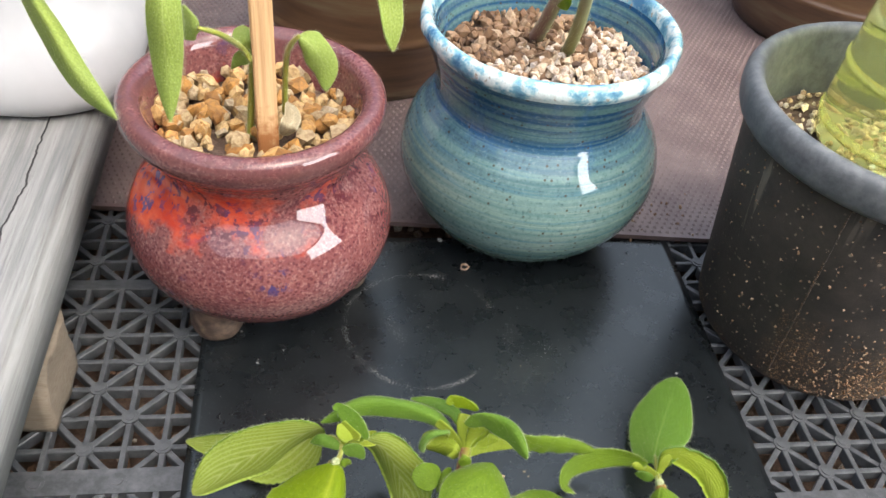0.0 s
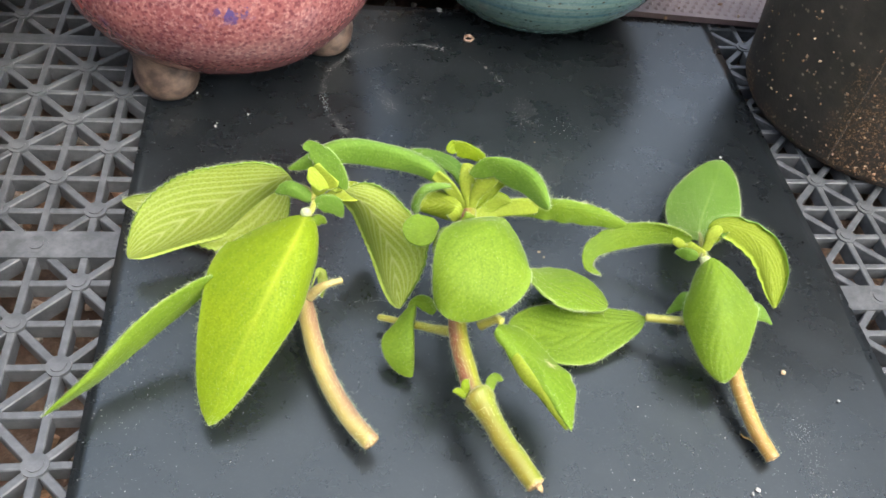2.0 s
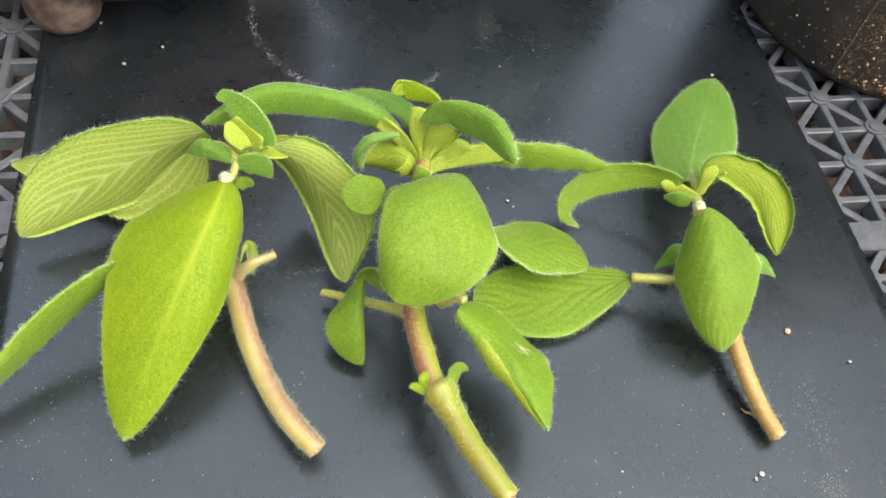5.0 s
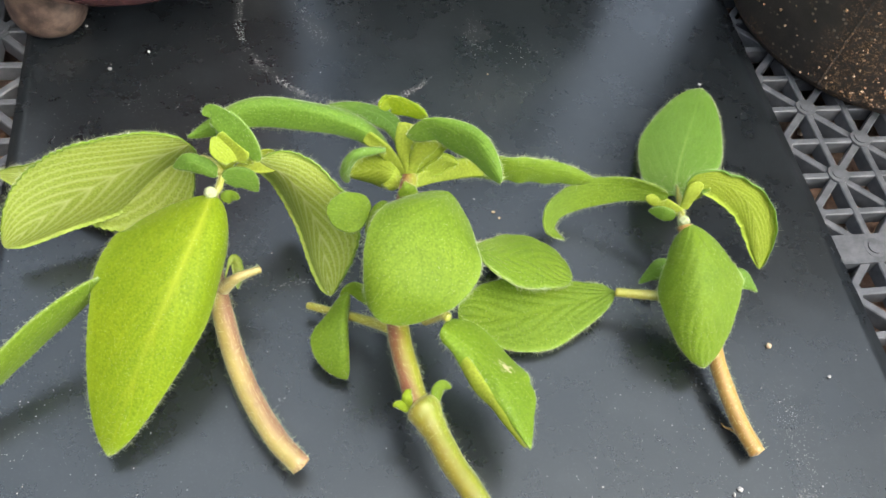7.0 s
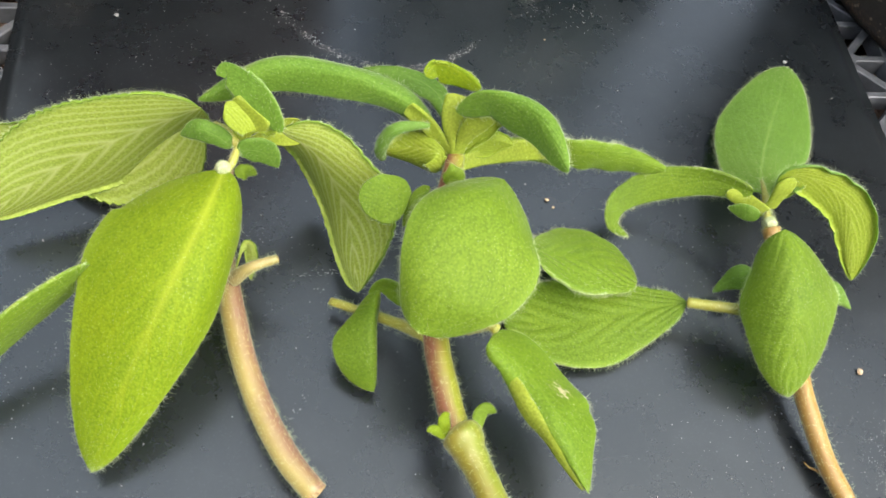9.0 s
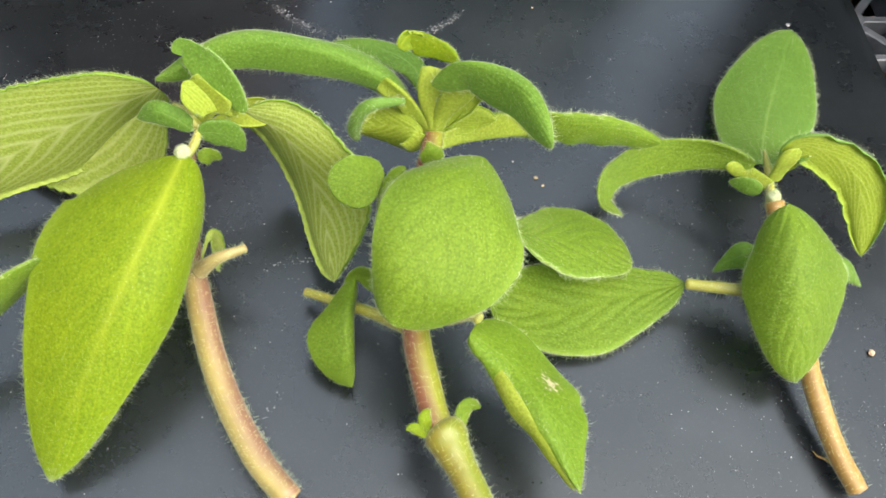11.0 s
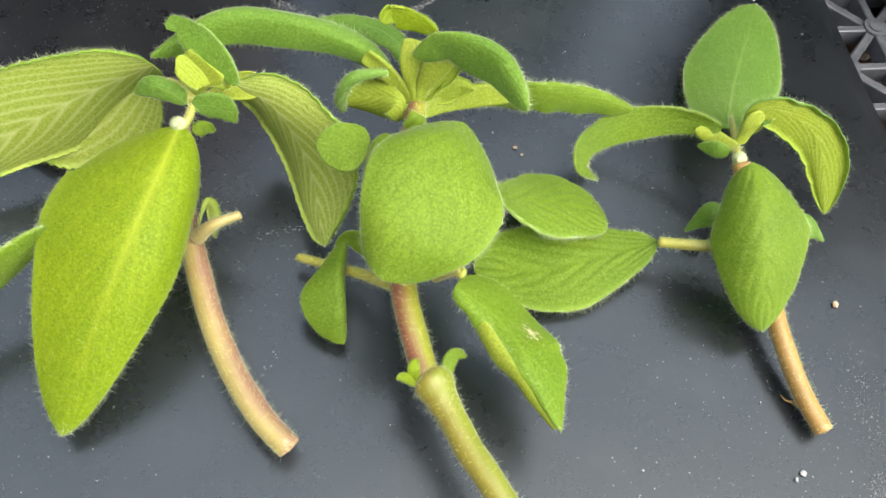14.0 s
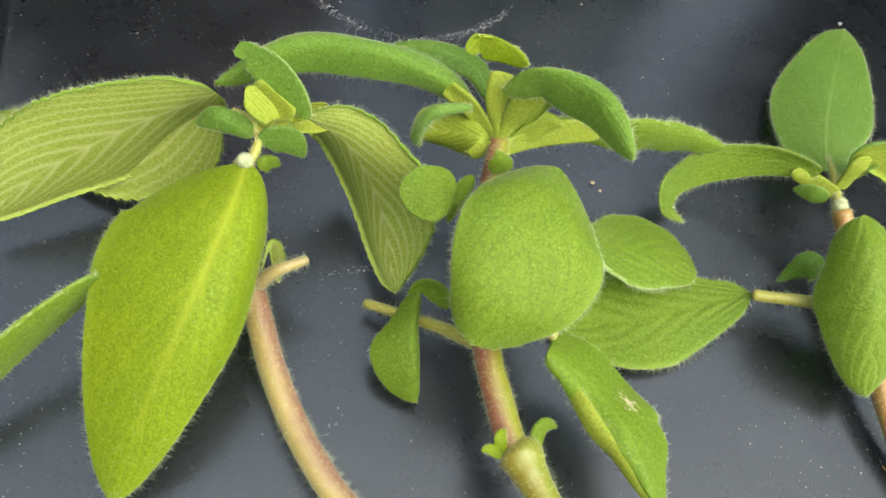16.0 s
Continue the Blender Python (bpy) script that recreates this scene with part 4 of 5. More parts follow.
leaf("leaf", cutting_a, [(-75.4, 117.9, 48.5), (-68.5, 118.1, 44.6), (-65.2, 116.5, 39.9), (-62.7, 115.3, 41.5)], [(1.8, 23.7), (2.1, 20.6), (3.8, 26.4)], [(6.2, -29.4), (6.5, -32.5), (0.8, -30.9)], looks=(UNDER_YOUNG, UNDER_YOUNG), base=0.3, tip=0.3, quilt=0.2, roll=0.4, scallop=0)
leaf("leaf", cutting_a, [(-74.2, 114, 36), (-78.2, 114.8, 40), (-82.5, 116, 41), (-87.6, 117.4, 37)], [(2.6, -69), (4.4, -77), (2.6, -64)], [(2.9, 35), (2.7, 15), (2.8, 34)], looks=(TOP_DARK, UNDER_YOUNG))
leaf("leaf", cutting_a, [(-73.2, 113, 36), (-69.7, 113.3, 36), (-66.1, 113.5, 34), (-62.7, 112.7, 29)], [(3.2, 69), (3.7, 66), (2.9, 69)], [(3.3, -75), (4.4, -81), (2.0, -76)], looks=(TOP_DARK, UNDER_YOUNG))
leaf("leaf", cutting_a, [(-61.8, 118.4, 38), (-52.2, 115.9, 30), (-44.2, 105.5, 18), (-41.6, 84.1, 10)], [(11.4, -67), (17.2, -60), (8.5, -73)], [(10.4, 113), (24.2, 73), (15.5, 92)], looks=(TOP, UNDER), scallop=0.028, quilt=0.22, roll=0.9, crease=0, veins=8.0)
leaf("leaf", cutting_a, [(-74, 87.9, 18), (-71.6, 93.9, 20), (-69.8, 91.7, 19), (-70.5, 86.4, 14)], [(0.8, -41), (3.1, -118), (1.7, -140)], [(1.0, 120), (1.2, 160), (1.6, 135)])
leaf("leaf", cutting_a, [(-74, 109.9, 30), (-71.8, 110.8, 30), (-70, 112.2, 28), (-68.7, 112.3, 26)], [(1.7, 37), (1.3, 51), (0.9, 96)], [(2.4, -64), (2.9, -61), (1.6, -76)])
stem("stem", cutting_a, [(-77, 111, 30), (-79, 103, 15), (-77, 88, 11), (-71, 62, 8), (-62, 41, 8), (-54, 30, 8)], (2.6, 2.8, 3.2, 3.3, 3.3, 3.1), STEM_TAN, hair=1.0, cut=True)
stem("petiole", cutting_a, [(-75, 87, 14), (-70, 87, 20), (-63, 89, 21)], (2.2, 1.5, 1.1), STUB, hair=0.7, cut=True)
leaf("petiole", cutting_a, [(-72.3, 115.4, 36), (-72.4, 116.6, 40), (-71.2, 117.8, 44), (-68.6, 117.7, 48)], [(1.9, -46), (3.2, -40), (4.3, -24)], [(3.2, 23), (5.9, 27), (7.0, 29)], looks=(STALK, STALK), base=0.10, tip=0.08, fringe=0.5, scallop=0, roll=0.6, quilt=0, crease=0)
stem("petiole", cutting_a, [(-73, 115, 36), (-76, 118, 38), (-79, 120, 39)], (1.5, 1.3, 0.4), PETIOLE, hair=0.6)
leaf("petiole", cutting_a, [(-70.2, 115.3, 36), (-65.2, 117.4, 37), (-61.3, 118.7, 37), (-56.8, 119.7, 36)], [(1.9, -85), (3.5, -115), (3.9, -124)], [(1.4, 146), (2.5, 135), (3.6, 125)], looks=(STALK, STALK), base=0.10, tip=0.08, fringe=0.5, scallop=0, roll=0.6, quilt=0, crease=0)
stem("stem", cutting_a, [(-76, 108, 34), (-74, 111, 35), (-73, 115, 36)], (1.2, 1.1, 0.9), PETIOLE, hair=1.0)
leaf("leaf", cutting_a, [(-75.9, 105.8, 38), (-79.3, 90.4, 42), (-87.3, 71.7, 38), (-97.1, 55.7, 25), (-107.3, 38.6, 7)], [(13.8, -60), (15.1, -49), (9.0, -27)], [(30.1, -24), (27.1, -17), (16.2, -10)], looks=(TOP_YOUNG, UNDER), base=0.27, tip=0.62, quilt=0.12, crease=0.05)
cutting_b = thing("plant_cutting", (0, 0, 0), "cutting with hairy crown leaves and a trimmed node", "plant cutting", "leafy cuttings")
leaf("leaf", cutting_b, [(-16.8, 116.9, 31), (-26.7, 123.5, 42), (-43.9, 127.7, 49), (-63.5, 129.3, 50), (-82.9, 125, 42)], [(5.9, -79), (9.2, -65), (7.9, -64)], [(6.1, -22), (4.0, -30), (4.6, -23)], looks=(TOP_SOFT, UNDER_YOUNG), base=0.6, tip=0.6)
leaf("leaf", cutting_b, [(-15.1, 126.7, 32), (-19.3, 132.3, 38), (-29, 137.1, 40), (-39.4, 140.6, 38)], [(2.8, -19), (4.0, -19), (2.8, -13)], [(5.1, -25), (3.5, -21), (1.5, -2)], looks=(TOP_DARK, UNDER), base=0.5)
leaf("leaf", cutting_b, [(-23.6, 128, 49), (-21.2, 130.4, 51), (-15.8, 128.9, 51), (-8.5, 125.6, 47)], [(1.2, 62), (0.9, -2), (1.4, 35)], [(5.2, -45), (6.0, -48), (4.1, -57)], looks=(TOP_YOUNG, UNDER_YOUNG), base=0.4, tip=0.5)
leaf("leaf", cutting_b, [(-16.4, 117.1, 48), (-10, 115.4, 56), (1, 108.3, 58), (8.1, 92.8, 55)], [(1.6, 57), (3.2, -7), (3.6, 10)], [(7.8, -83), (10.1, -70), (6.6, -73)], looks=(TOP_SOFT, UNDER_YOUNG), base=0.4, tip=0.6)
leaf("leaf", cutting_b, [(-14.3, 115.5, 30), (2.8, 121.2, 27), (20.8, 117.6, 30), (40.7, 119.9, 23), (56.8, 119.8, 16)], [(3.2, 19), (3.8, 75), (3.6, 33)], [(3.7, -57), (7.7, -89), (5.8, -83)], looks=(TOP, UNDER_YOUNG), base=0.8, wavy=0.8)
leaf("leaf", cutting_b, [(-14.1, 117.6, 30), (-9.6, 121.5, 38), (-7.6, 121.2, 42), (-5.5, 120.5, 44)], [(4.3, -152), (4.8, -159), (4.1, -129)], [(1.2, 154), (1.4, 118), (0.8, 153)], looks=(TOP_YOUNG, UNDER_YOUNG))
leaf("leaf", cutting_b, [(-13.4, 117, 30), (-6.9, 118.2, 33), (-2, 118.4, 34), (2.2, 117.7, 33)], [(3.1, -117), (4.9, -116), (3.9, -101)], [(3.4, 123), (3.9, 113), (1.9, 146)], looks=(TOP_YOUNG, UNDER_YOUNG))
leaf("leaf", cutting_b, [(-29.4, 94.7, 44.1), (-31.5, 94.4, 44.5), (-35.7, 92.8, 45.2), (-42.6, 92.7, 44.3)], [(4, -19), (7.9, -7.5), (5.8, -23.3)], [(6.6, -8), (5.9, 2.5), (4.9, 8.8)], base=0.5, tip=0.5, crease=0, quilt=0, hump=-0.05, scallop=0)
leaf("leaf", cutting_b, [(-23.3, 101.8, 36), (-26.6, 96.7, 38), (-29, 93, 38), (-31, 89.7, 35)], [(2.0, -46), (3.2, -45), (2.2, -52)], [(2.4, -3), (2.4, -14), (1.9, -18)], crease=0, quilt=0.1, scallop=0)
leaf("leaf", cutting_b, [(-16.6, 103.8, 33), (-16.5, 104.4, 36), (-16.9, 105.2, 38), (-17.6, 107, 39)], [(2.6, 6), (3.0, 0), (1.9, -6)], [(3.0, -12), (3.1, -25), (2.0, -49)])
leaf("leaf", cutting_b, [(5, 88.4, 25), (15.8, 91, 16.6), (29.1, 90.8, 12.3), (40.6, 86.6, 8)], [(6.5, -9.1), (16.7, -19.5), (12.7, -8.1)], [(8.9, -2.6), (11.5, -5.4), (9.1, -9.4)], looks=(TOP, UNDER), quilt=0.6, tip=0.5)
leaf("leaf", cutting_b, [(-36.2, 82.5, 15), (-39, 71.4, 16), (-39.3, 63.1, 12), (-38.6, 56.9, 5)], [(6.0, -79), (6.8, -79), (4.0, -76)], [(6.8, -35), (12.9, -32), (10.4, -21)], base=0.4, tip=0.45)
leaf("leaf", cutting_b, [(-29.7, 76, 18), (-32.5, 80.3, 18), (-35.9, 82.8, 16), (-39.1, 81.9, 14)], [(2.8, -51), (3.3, -56), (1.9, -70)], [(2.2, 56), (2.4, 82), (1.3, 86)])
leaf("leaf", cutting_b, [(-12.1, 57.8, 33.4), (-2.4, 50.2, 29.7), (2.8, 37.9, 31.7), (8.6, 21.8, 26.5)], [(14.5, -33.4), (15.4, -36.6), (11.7, -30.5)], [(4.8, -24.3), (7.3, -32.6), (2.9, -45)], looks=(TOP_SCAR, UNDER_YOUNG), wavy=0.6, tip=0.9)
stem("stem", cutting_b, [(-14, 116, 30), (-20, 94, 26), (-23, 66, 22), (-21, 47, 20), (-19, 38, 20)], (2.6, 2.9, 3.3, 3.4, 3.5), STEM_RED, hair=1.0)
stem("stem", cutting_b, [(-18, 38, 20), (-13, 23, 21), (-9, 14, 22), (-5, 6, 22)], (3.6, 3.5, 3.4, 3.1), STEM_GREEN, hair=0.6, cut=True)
stem("petiole", cutting_b, [(-25, 66, 20), (-33, 74, 12), (-49, 84, 5)], (2.0, 1.5, 1.2), PETIOLE, hair=0.7, cut=True)
stem("petiole", cutting_b, [(-15, 66, 24), (-11, 64, 30), (-9, 62, 31)], (2, 1.6, 1.4), PETIOLE, hair=0.7)
leaf("petiole", cutting_b, [(-13.9, 113.6, 29), (-4.9, 116.8, 29), (3.6, 117.9, 30), (14, 118.6, 30)], [(2.4, 60), (3.2, 62), (3.2, 67)], [(2.4, -53), (3.5, -63), (3.5, -61)], looks=(STALK, STALK), base=0.10, tip=0.08, fringe=0.5, scallop=0, roll=0.6, quilt=0, crease=0)
leaf("petiole", cutting_b, [(-15, 114.8, 31), (-16.2, 117.4, 38), (-16.9, 119.6, 44), (-16.1, 123.3, 48)], [(2.1, -73), (2.2, -34), (2.1, -34)], [(2.2, 12), (3.4, 30), (4.7, 18)], looks=(STALK, STALK), base=0.10, tip=0.08, fringe=0.5, scallop=0, roll=0.6, quilt=0, crease=0)
leaf("petiole", cutting_b, [(-14.2, 114.3, 29), (-13.2, 115.9, 36), (-11.2, 115.9, 43), (-7.5, 116.7, 50)], [(1.5, 10), (2.6, 4), (3.6, 3)], [(2.3, -51), (3.3, -38), (4.6, -31)], looks=(STALK, STALK), base=0.10, tip=0.08, fringe=0.5, scallop=0, roll=0.6, quilt=0, crease=0)
leaf("leaf", cutting_b, [(-14.7, 116.6, 30), (-10.6, 118.8, 37), (-5.3, 120.1, 42), (0.9, 116.6, 46)], [(4.1, -115), (5.5, -124), (3.0, -120)], [(3.8, 109), (5.4, 101), (3.3, 113)], looks=(TOP_YOUNG, UNDER_YOUNG))
leaf("folded_margin", cutting_b, [(-7.3, 51.1, 29), (-4.4, 41.9, 30), (0.9, 33.2, 29.5), (7.7, 22.7, 25.5)], [(2.5, 32), (1.9, 46), (1.9, 35)], [(3.2, -76), (3.2, -86), (2.1, -79)], looks=(STALK, STALK), base=0.3, tip=0.4, quilt=0, crease=0, wavy=0.5, fringe=0.4)
leaf("leaf", cutting_b, [(-17.9, 113, 27.5), (-19.9, 114.1, 34.4), (-29.2, 118.7, 30.9), (-35.7, 119.7, 30.1)], [(6, -33.5), (7.6, -75.3), (5.7, -89.1)], [(1.0, 10.3), (4.8, 15.2), (8.3, 13.8)], looks=(UNDER_YOUNG, TOP_DARK), base=0.3, tip=0.4, crease=0, roll=0.5, scallop=0, quilt=0.3)
stem("rolled_margin", cutting_b, [(-22.5, 118, 41), (-27, 117.5, 41.4), (-31.4, 117.5, 40), (-34, 117.5, 36), (-35, 117.5, 30.5), (-34.2, 117.5, 27)], (0.7, 1.3, 1.7, 1.8, 1.7, 1.1), TOP_DARK, hair=0.6)
leaf("petiole", cutting_b, [(-15.5, 114.9, 29), (-18.9, 117.6, 34), (-22.8, 119.8, 39), (-28.3, 123.5, 42)], [(1.9, -72), (2.3, -62), (2.6, -48)], [(2.4, 76), (2.1, 63), (2.4, 80)], looks=(STALK, STALK), base=0.10, tip=0.08, fringe=0.5, scallop=0, roll=0.6, quilt=0, crease=0)
leaf("leaf", cutting_b, [(-5.4, 97.5, 45.1), (-13, 83.5, 53), (-23.3, 65.2, 49.3), (-30, 58.1, 39)], [(17.6, -33), (21.3, -29.3), (17.6, -34.7)], [(13.4, -16), (16, 0), (12.7, -8)], looks=(TOP, UNDER), base=0.42, tip=0.42, quilt=0.4, crease=0, scallop=0.004)
cutting_c = thing("plant_cutting", (0, 0, 0), "small hairy-leaved cutting with a brown stem on rubber", "plant cutting", "leafy cuttings")
leaf("leaf", cutting_c, [(80.3, 110.2, 20), (93.3, 133.1, 11), (108.1, 157.2, 5), (119.5, 176.7, 3)], [(13.7, -23), (17.8, -16), (12.9, -8)], [(10.0, -12), (16.7, -11), (12.4, -6)], looks=(TOP_DARK, UNDER), base=0.42, tip=0.55)
leaf("leaf", cutting_c, [(77.2, 108.8, 22), (65.2, 115.8, 19), (50.1, 118, 15), (39.1, 114.1, 11), (36.5, 106.9, 8), (41.9, 103.1, 6)], [(5.2, -55), (7.4, -62), (5.1, -56)], [(3.3, 80), (3.4, 31), (2.0, 66)], looks=(TOP, UNDER_YOUNG))
leaf("leaf", cutting_c, [(83.4, 105.8, 23), (86.7, 108.3, 32), (104.5, 102.3, 24), (113.8, 88.6, 2)], [(6.3, -137), (7.3, -134), (3.1, -118)], [(3.6, 146), (5.4, 154), (8.1, 149)], looks=(TOP_DARK, UNDER_YOUNG), quilt=0.12, scallop=0.004, roll=1.3, veins=8.0)
leaf("leaf", cutting_c, [(76.2, 85.1, 12), (71, 86.3, 12), (67.8, 85.8, 8), (64.8, 84.2, 5)], [(6.2, -44), (4.7, -35), (2.1, -34)], [(3.7, -5), (2.5, 12), (1.9, -10)], looks=(TOP_SOFT, UNDER_YOUNG))
leaf("leaf", cutting_c, [(93.2, 77.2, 14), (97.5, 79, 14), (101.6, 77, 12), (105, 75.5, 9)], [(3.3, 17), (2.8, 23), (2.1, 6)], [(6.1, -44), (4.2, -55), (1.7, -72)], looks=(TOP_SOFT, UNDER_YOUNG))
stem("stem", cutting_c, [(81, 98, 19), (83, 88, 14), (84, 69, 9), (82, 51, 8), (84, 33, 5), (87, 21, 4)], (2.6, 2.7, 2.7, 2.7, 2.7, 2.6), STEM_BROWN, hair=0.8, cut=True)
stem("petiole", cutting_c, [(75, 72, 15), (66, 74, 14), (53, 78, 11)], (2, 1.7, 1.5), PETIOLE, hair=0.6)
leaf("petiole", cutting_c, [(82, 104.3, 20), (82.7, 105.1, 24), (83.4, 105.8, 28), (85.9, 107.3, 31)], [(1.6, 16), (2.4, 27), (3.4, 48)], [(2.0, -34), (2.3, -43), (2.2, -27)], looks=(STALK, STALK), base=0.10, tip=0.4, fringe=0.5, scallop=0, roll=0.6, quilt=0, crease=0)
stem("petiole", cutting_c, [(82, 105, 19), (82, 109, 20), (84, 116, 18)], (1.4, 1.1, 0.4), PETIOLE, hair=0.6)
leaf("leaf", cutting_c, [(74.4, 87.9, 35), (73, 75.2, 35), (73.1, 63, 28), (75.8, 48.6, 10)], [(18.1, -29), (26.1, -34), (14.9, -23)], [(12.9, -54), (16.3, -50), (10.0, -28)], looks=(TOP, UNDER), base=0.34, tip=0.55, crease=0.2, quilt=0.55)
leaf("petiole", cutting_c, [(81.2, 102.9, 19), (78.2, 105.6, 19), (74.9, 108.3, 19), (70, 110.3, 20)], [(1.2, -54), (2.2, -61), (2.8, -75)], [(2.3, 59), (2.4, 59), (2.3, 26)], looks=(STALK, STALK), base=0.10, tip=0.4, fringe=0.5, scallop=0, roll=0.6, quilt=0, crease=0)
leaf("leaf", cutting_c, [(79.2, 102.4, 18), (75.9, 103.7, 18), (73.7, 105.4, 17), (71.3, 107.4, 16)], [(2.3, -67), (2.4, -70), (1.5, -70)], [(2.4, 53), (2.6, 62), (2.1, 71)], looks=(TOP_SOFT, UNDER_YOUNG))
leaf("leaf", cutting_c, [(53.6, 79, 9.5), (36.4, 77.8, 5.6), (17, 75.4, 4), (-0.4, 77.5, 5)], [(9.8, -6), (14.4, -5), (11.6, 5)], [(7.8, 2), (13.4, 0), (14.5, 0)], looks=(TOP, UNDER), quilt=0.65, veins=5.5, base=0.65, tip=0.5)
stem("stem", cutting_c, [(82, 105, 19), (81, 101, 19), (81, 98, 18)], (0.8, 1.3, 1.8), PETIOLE, hair=2.0)


# ---------------------------------------------------------------- plants in the pots
potted = thing("potted_plant", (0, 0, 0), "young hairy-leaved plant growing in golden pumice", "plant")
leaf("leaf", potted, [(-183.1, 168.8, 240), (-173.4, 159.2, 225), (-163.3, 148.5, 210), (-150.8, 139.2, 200)], [(6.6, -33), (6.6, -21), (4.3, 20)], [(18.5, -102), (14.1, -96), (8.7, -93)], looks=(TOP_PALE, UNDER))
leaf("leaf", potted, [(-131.9, 160.3, 250), (-132.9, 150.8, 235), (-133.9, 148.9, 215), (-134.5, 145, 195)], [(7.6, -52), (6.7, -33), (4.8, -29)], [(7.8, -32), (8.7, -36), (5.8, -28)], looks=(TOP_PALE, UNDER))
leaf("leaf", potted, [(-54.8, 203, 230), (-54.5, 204.8, 215), (-53.5, 200.2, 205), (-52.2, 198.4, 195)], [(6.6, 135), (5.9, 150), (5.3, 147)], [(5.1, -164), (4.6, -131), (3.9, -129)], looks=(TOP_PALE, UNDER))
leaf("leaf", potted, [(-92, 245.1, 175), (-85.6, 244, 170), (-80.5, 246.7, 158), (-79.7, 245.9, 145)], [(11.7, 9), (7.5, 50), (7.0, 57)], [(6.0, -90), (7.7, -85), (5.1, -100)], looks=(TOP_PALE, UNDER))
leaf("leaf", potted, [(-115.8, 247.4, 165), (-116.5, 247.4, 170), (-117.7, 251.6, 172), (-118.7, 259.6, 172)], [(5.3, -104), (5.5, -98), (4.2, -81)], [(4.9, 49), (6.3, 60), (4.5, 78)], looks=(TOP_PALE, UNDER))
leaf("leaf", potted, [(-113.1, 246, 165), (-117.2, 247.7, 163), (-121.2, 250.9, 158), (-124.9, 253, 152)], [(4.5, -72), (3.8, -85), (1.9, -107)], [(2.5, 87), (3.1, 103), (3.1, 71)], looks=(TOP_PALE, UNDER))
leaf("leaf", potted, [(-133.3, 222.6, 190), (-136.8, 224.4, 190), (-140.8, 230.8, 188), (-146.1, 242.2, 185)], [(7.0, -93), (7.1, -74), (5.4, -63)], [(5.9, 69), (7.5, 72), (4.6, 69)], looks=(TOP_PALE, UNDER))
stem("stem", potted, [(-118, 249, 116), (-116, 249, 140), (-114, 243, 165)], (1.8, 1.6, 1.2), PETIOLE, hair=0.6)
stem("stem", potted, [(-101, 261, 122), (-99, 256, 155), (-96, 246, 170), (-92, 242, 177)], (1.4, 1.3, 1.2, 0.9), PETIOLE, hair=0.6)
stem("stem", potted, [(-114, 243, 162), (-118, 242, 170), (-125, 225, 186), (-133, 219, 192)], (1.2, 1.2, 1.2, 0.9), PETIOLE, hair=0.6)
tagged(leaf("dead_leaf", None, [(-101.7, 244.2, 120), (-98, 240.2, 128), (-95.9, 247.1, 130), (-99.5, 256.6, 132)], [(4.4, -25), (3.9, -32), (3.6, -57)], [(3.7, 69), (6.4, 93), (3.6, 88)], looks=(DRY_LEAF, DRY_LEAF), fringe=0), "withered beige leaf lying on golden pumice", "dead leaf")
sprout = thing("potted_cutting", (0, 0, 0), "two cut stems growing in pale pumice", "plant")
stem("stem", sprout, [(47, 346, 122), (44, 318, 150), (40, 292, 175), (30, 254, 205)], (4.5, 4, 3.6, 3.4), STEM_RED, hair=0.3)
stem("stem", sprout, [(63, 329, 122), (59, 306, 150), (53, 284, 175), (47, 264, 195)], (3.8, 3.5, 3.2, 3), STEM_GREEN, hair=0.3)
leaf("leaf", sprout, [(45.6, 289.6, 170), (42.6, 285.1, 176), (37.6, 280.8, 182), (30.8, 276.3, 190)], [(5.5, -172), (5.3, -171), (4.1, -162)], [(4.2, 120), (6.1, 107), (5.6, 113)], looks=(TOP_YOUNG, UNDER))


def stake():
    bm = bmesh.new()
    box(bm, (-0.0052, -0.0045, 0.10), (0.0052, 0.0045, 0.40))
    bmesh.ops.bevel(bm, geom=bm.edges[:], offset=0.0008, segments=2, affect="EDGES")
    ob = tagged(part("plant_stake", bm, WOOD_STAKE, smooth=False), "square pale wooden stake stuck in golden pumice", "plant stake")
    ob.matrix_basis = pose(-0.109, 0.246, 0, 0, 0, 8)


stake()


def bottle():
    t = thing("plastic_bottle", (0.232, 0.240, 0.118), "yellow-green translucent plastic bottle standing in the nursery pot", "bottle")
    part("base", lathe([(0.0, 0.002), (0.030, 0.002), (0.040, 0.0), (0.0445, 0.004), (0.0455, 0.012)], 60, 0.0, 16), BOTTLE, t)
    part("shell", lathe([(0.0455, 0.012), (0.0450, 0.03), (0.0425, 0.07), (0.0390, 0.11), (0.034, 0.15), (0.028, 0.18), (0.027, 0.19)], 72, 0.0, 60), BOTTLE, t)
    for z, rad in ((0.016, 0.0456), (0.048, 0.0440), (0.088, 0.0411), (0.126, 0.0372)):
        part("rib", lathe([(rad - 0.0012, z - 0.0030), (rad + 0.0008, z - 0.0010), (rad + 0.0008, z + 0.0010), (rad - 0.0016, z + 0.0030)], 72, 0.0, 12), BOTTLE_RIB, t, "moulded yellow rib")
    part("neck", lathe([(0.027, 0.19), (0.020, 0.20), (0.016, 0.206), (0.016, 0.225)], 40, 0.0, 12), BOTTLE, t)


bottle()

# ---------------------------------------------------------------- dust, scuffs and crumbs on the rubber sheet


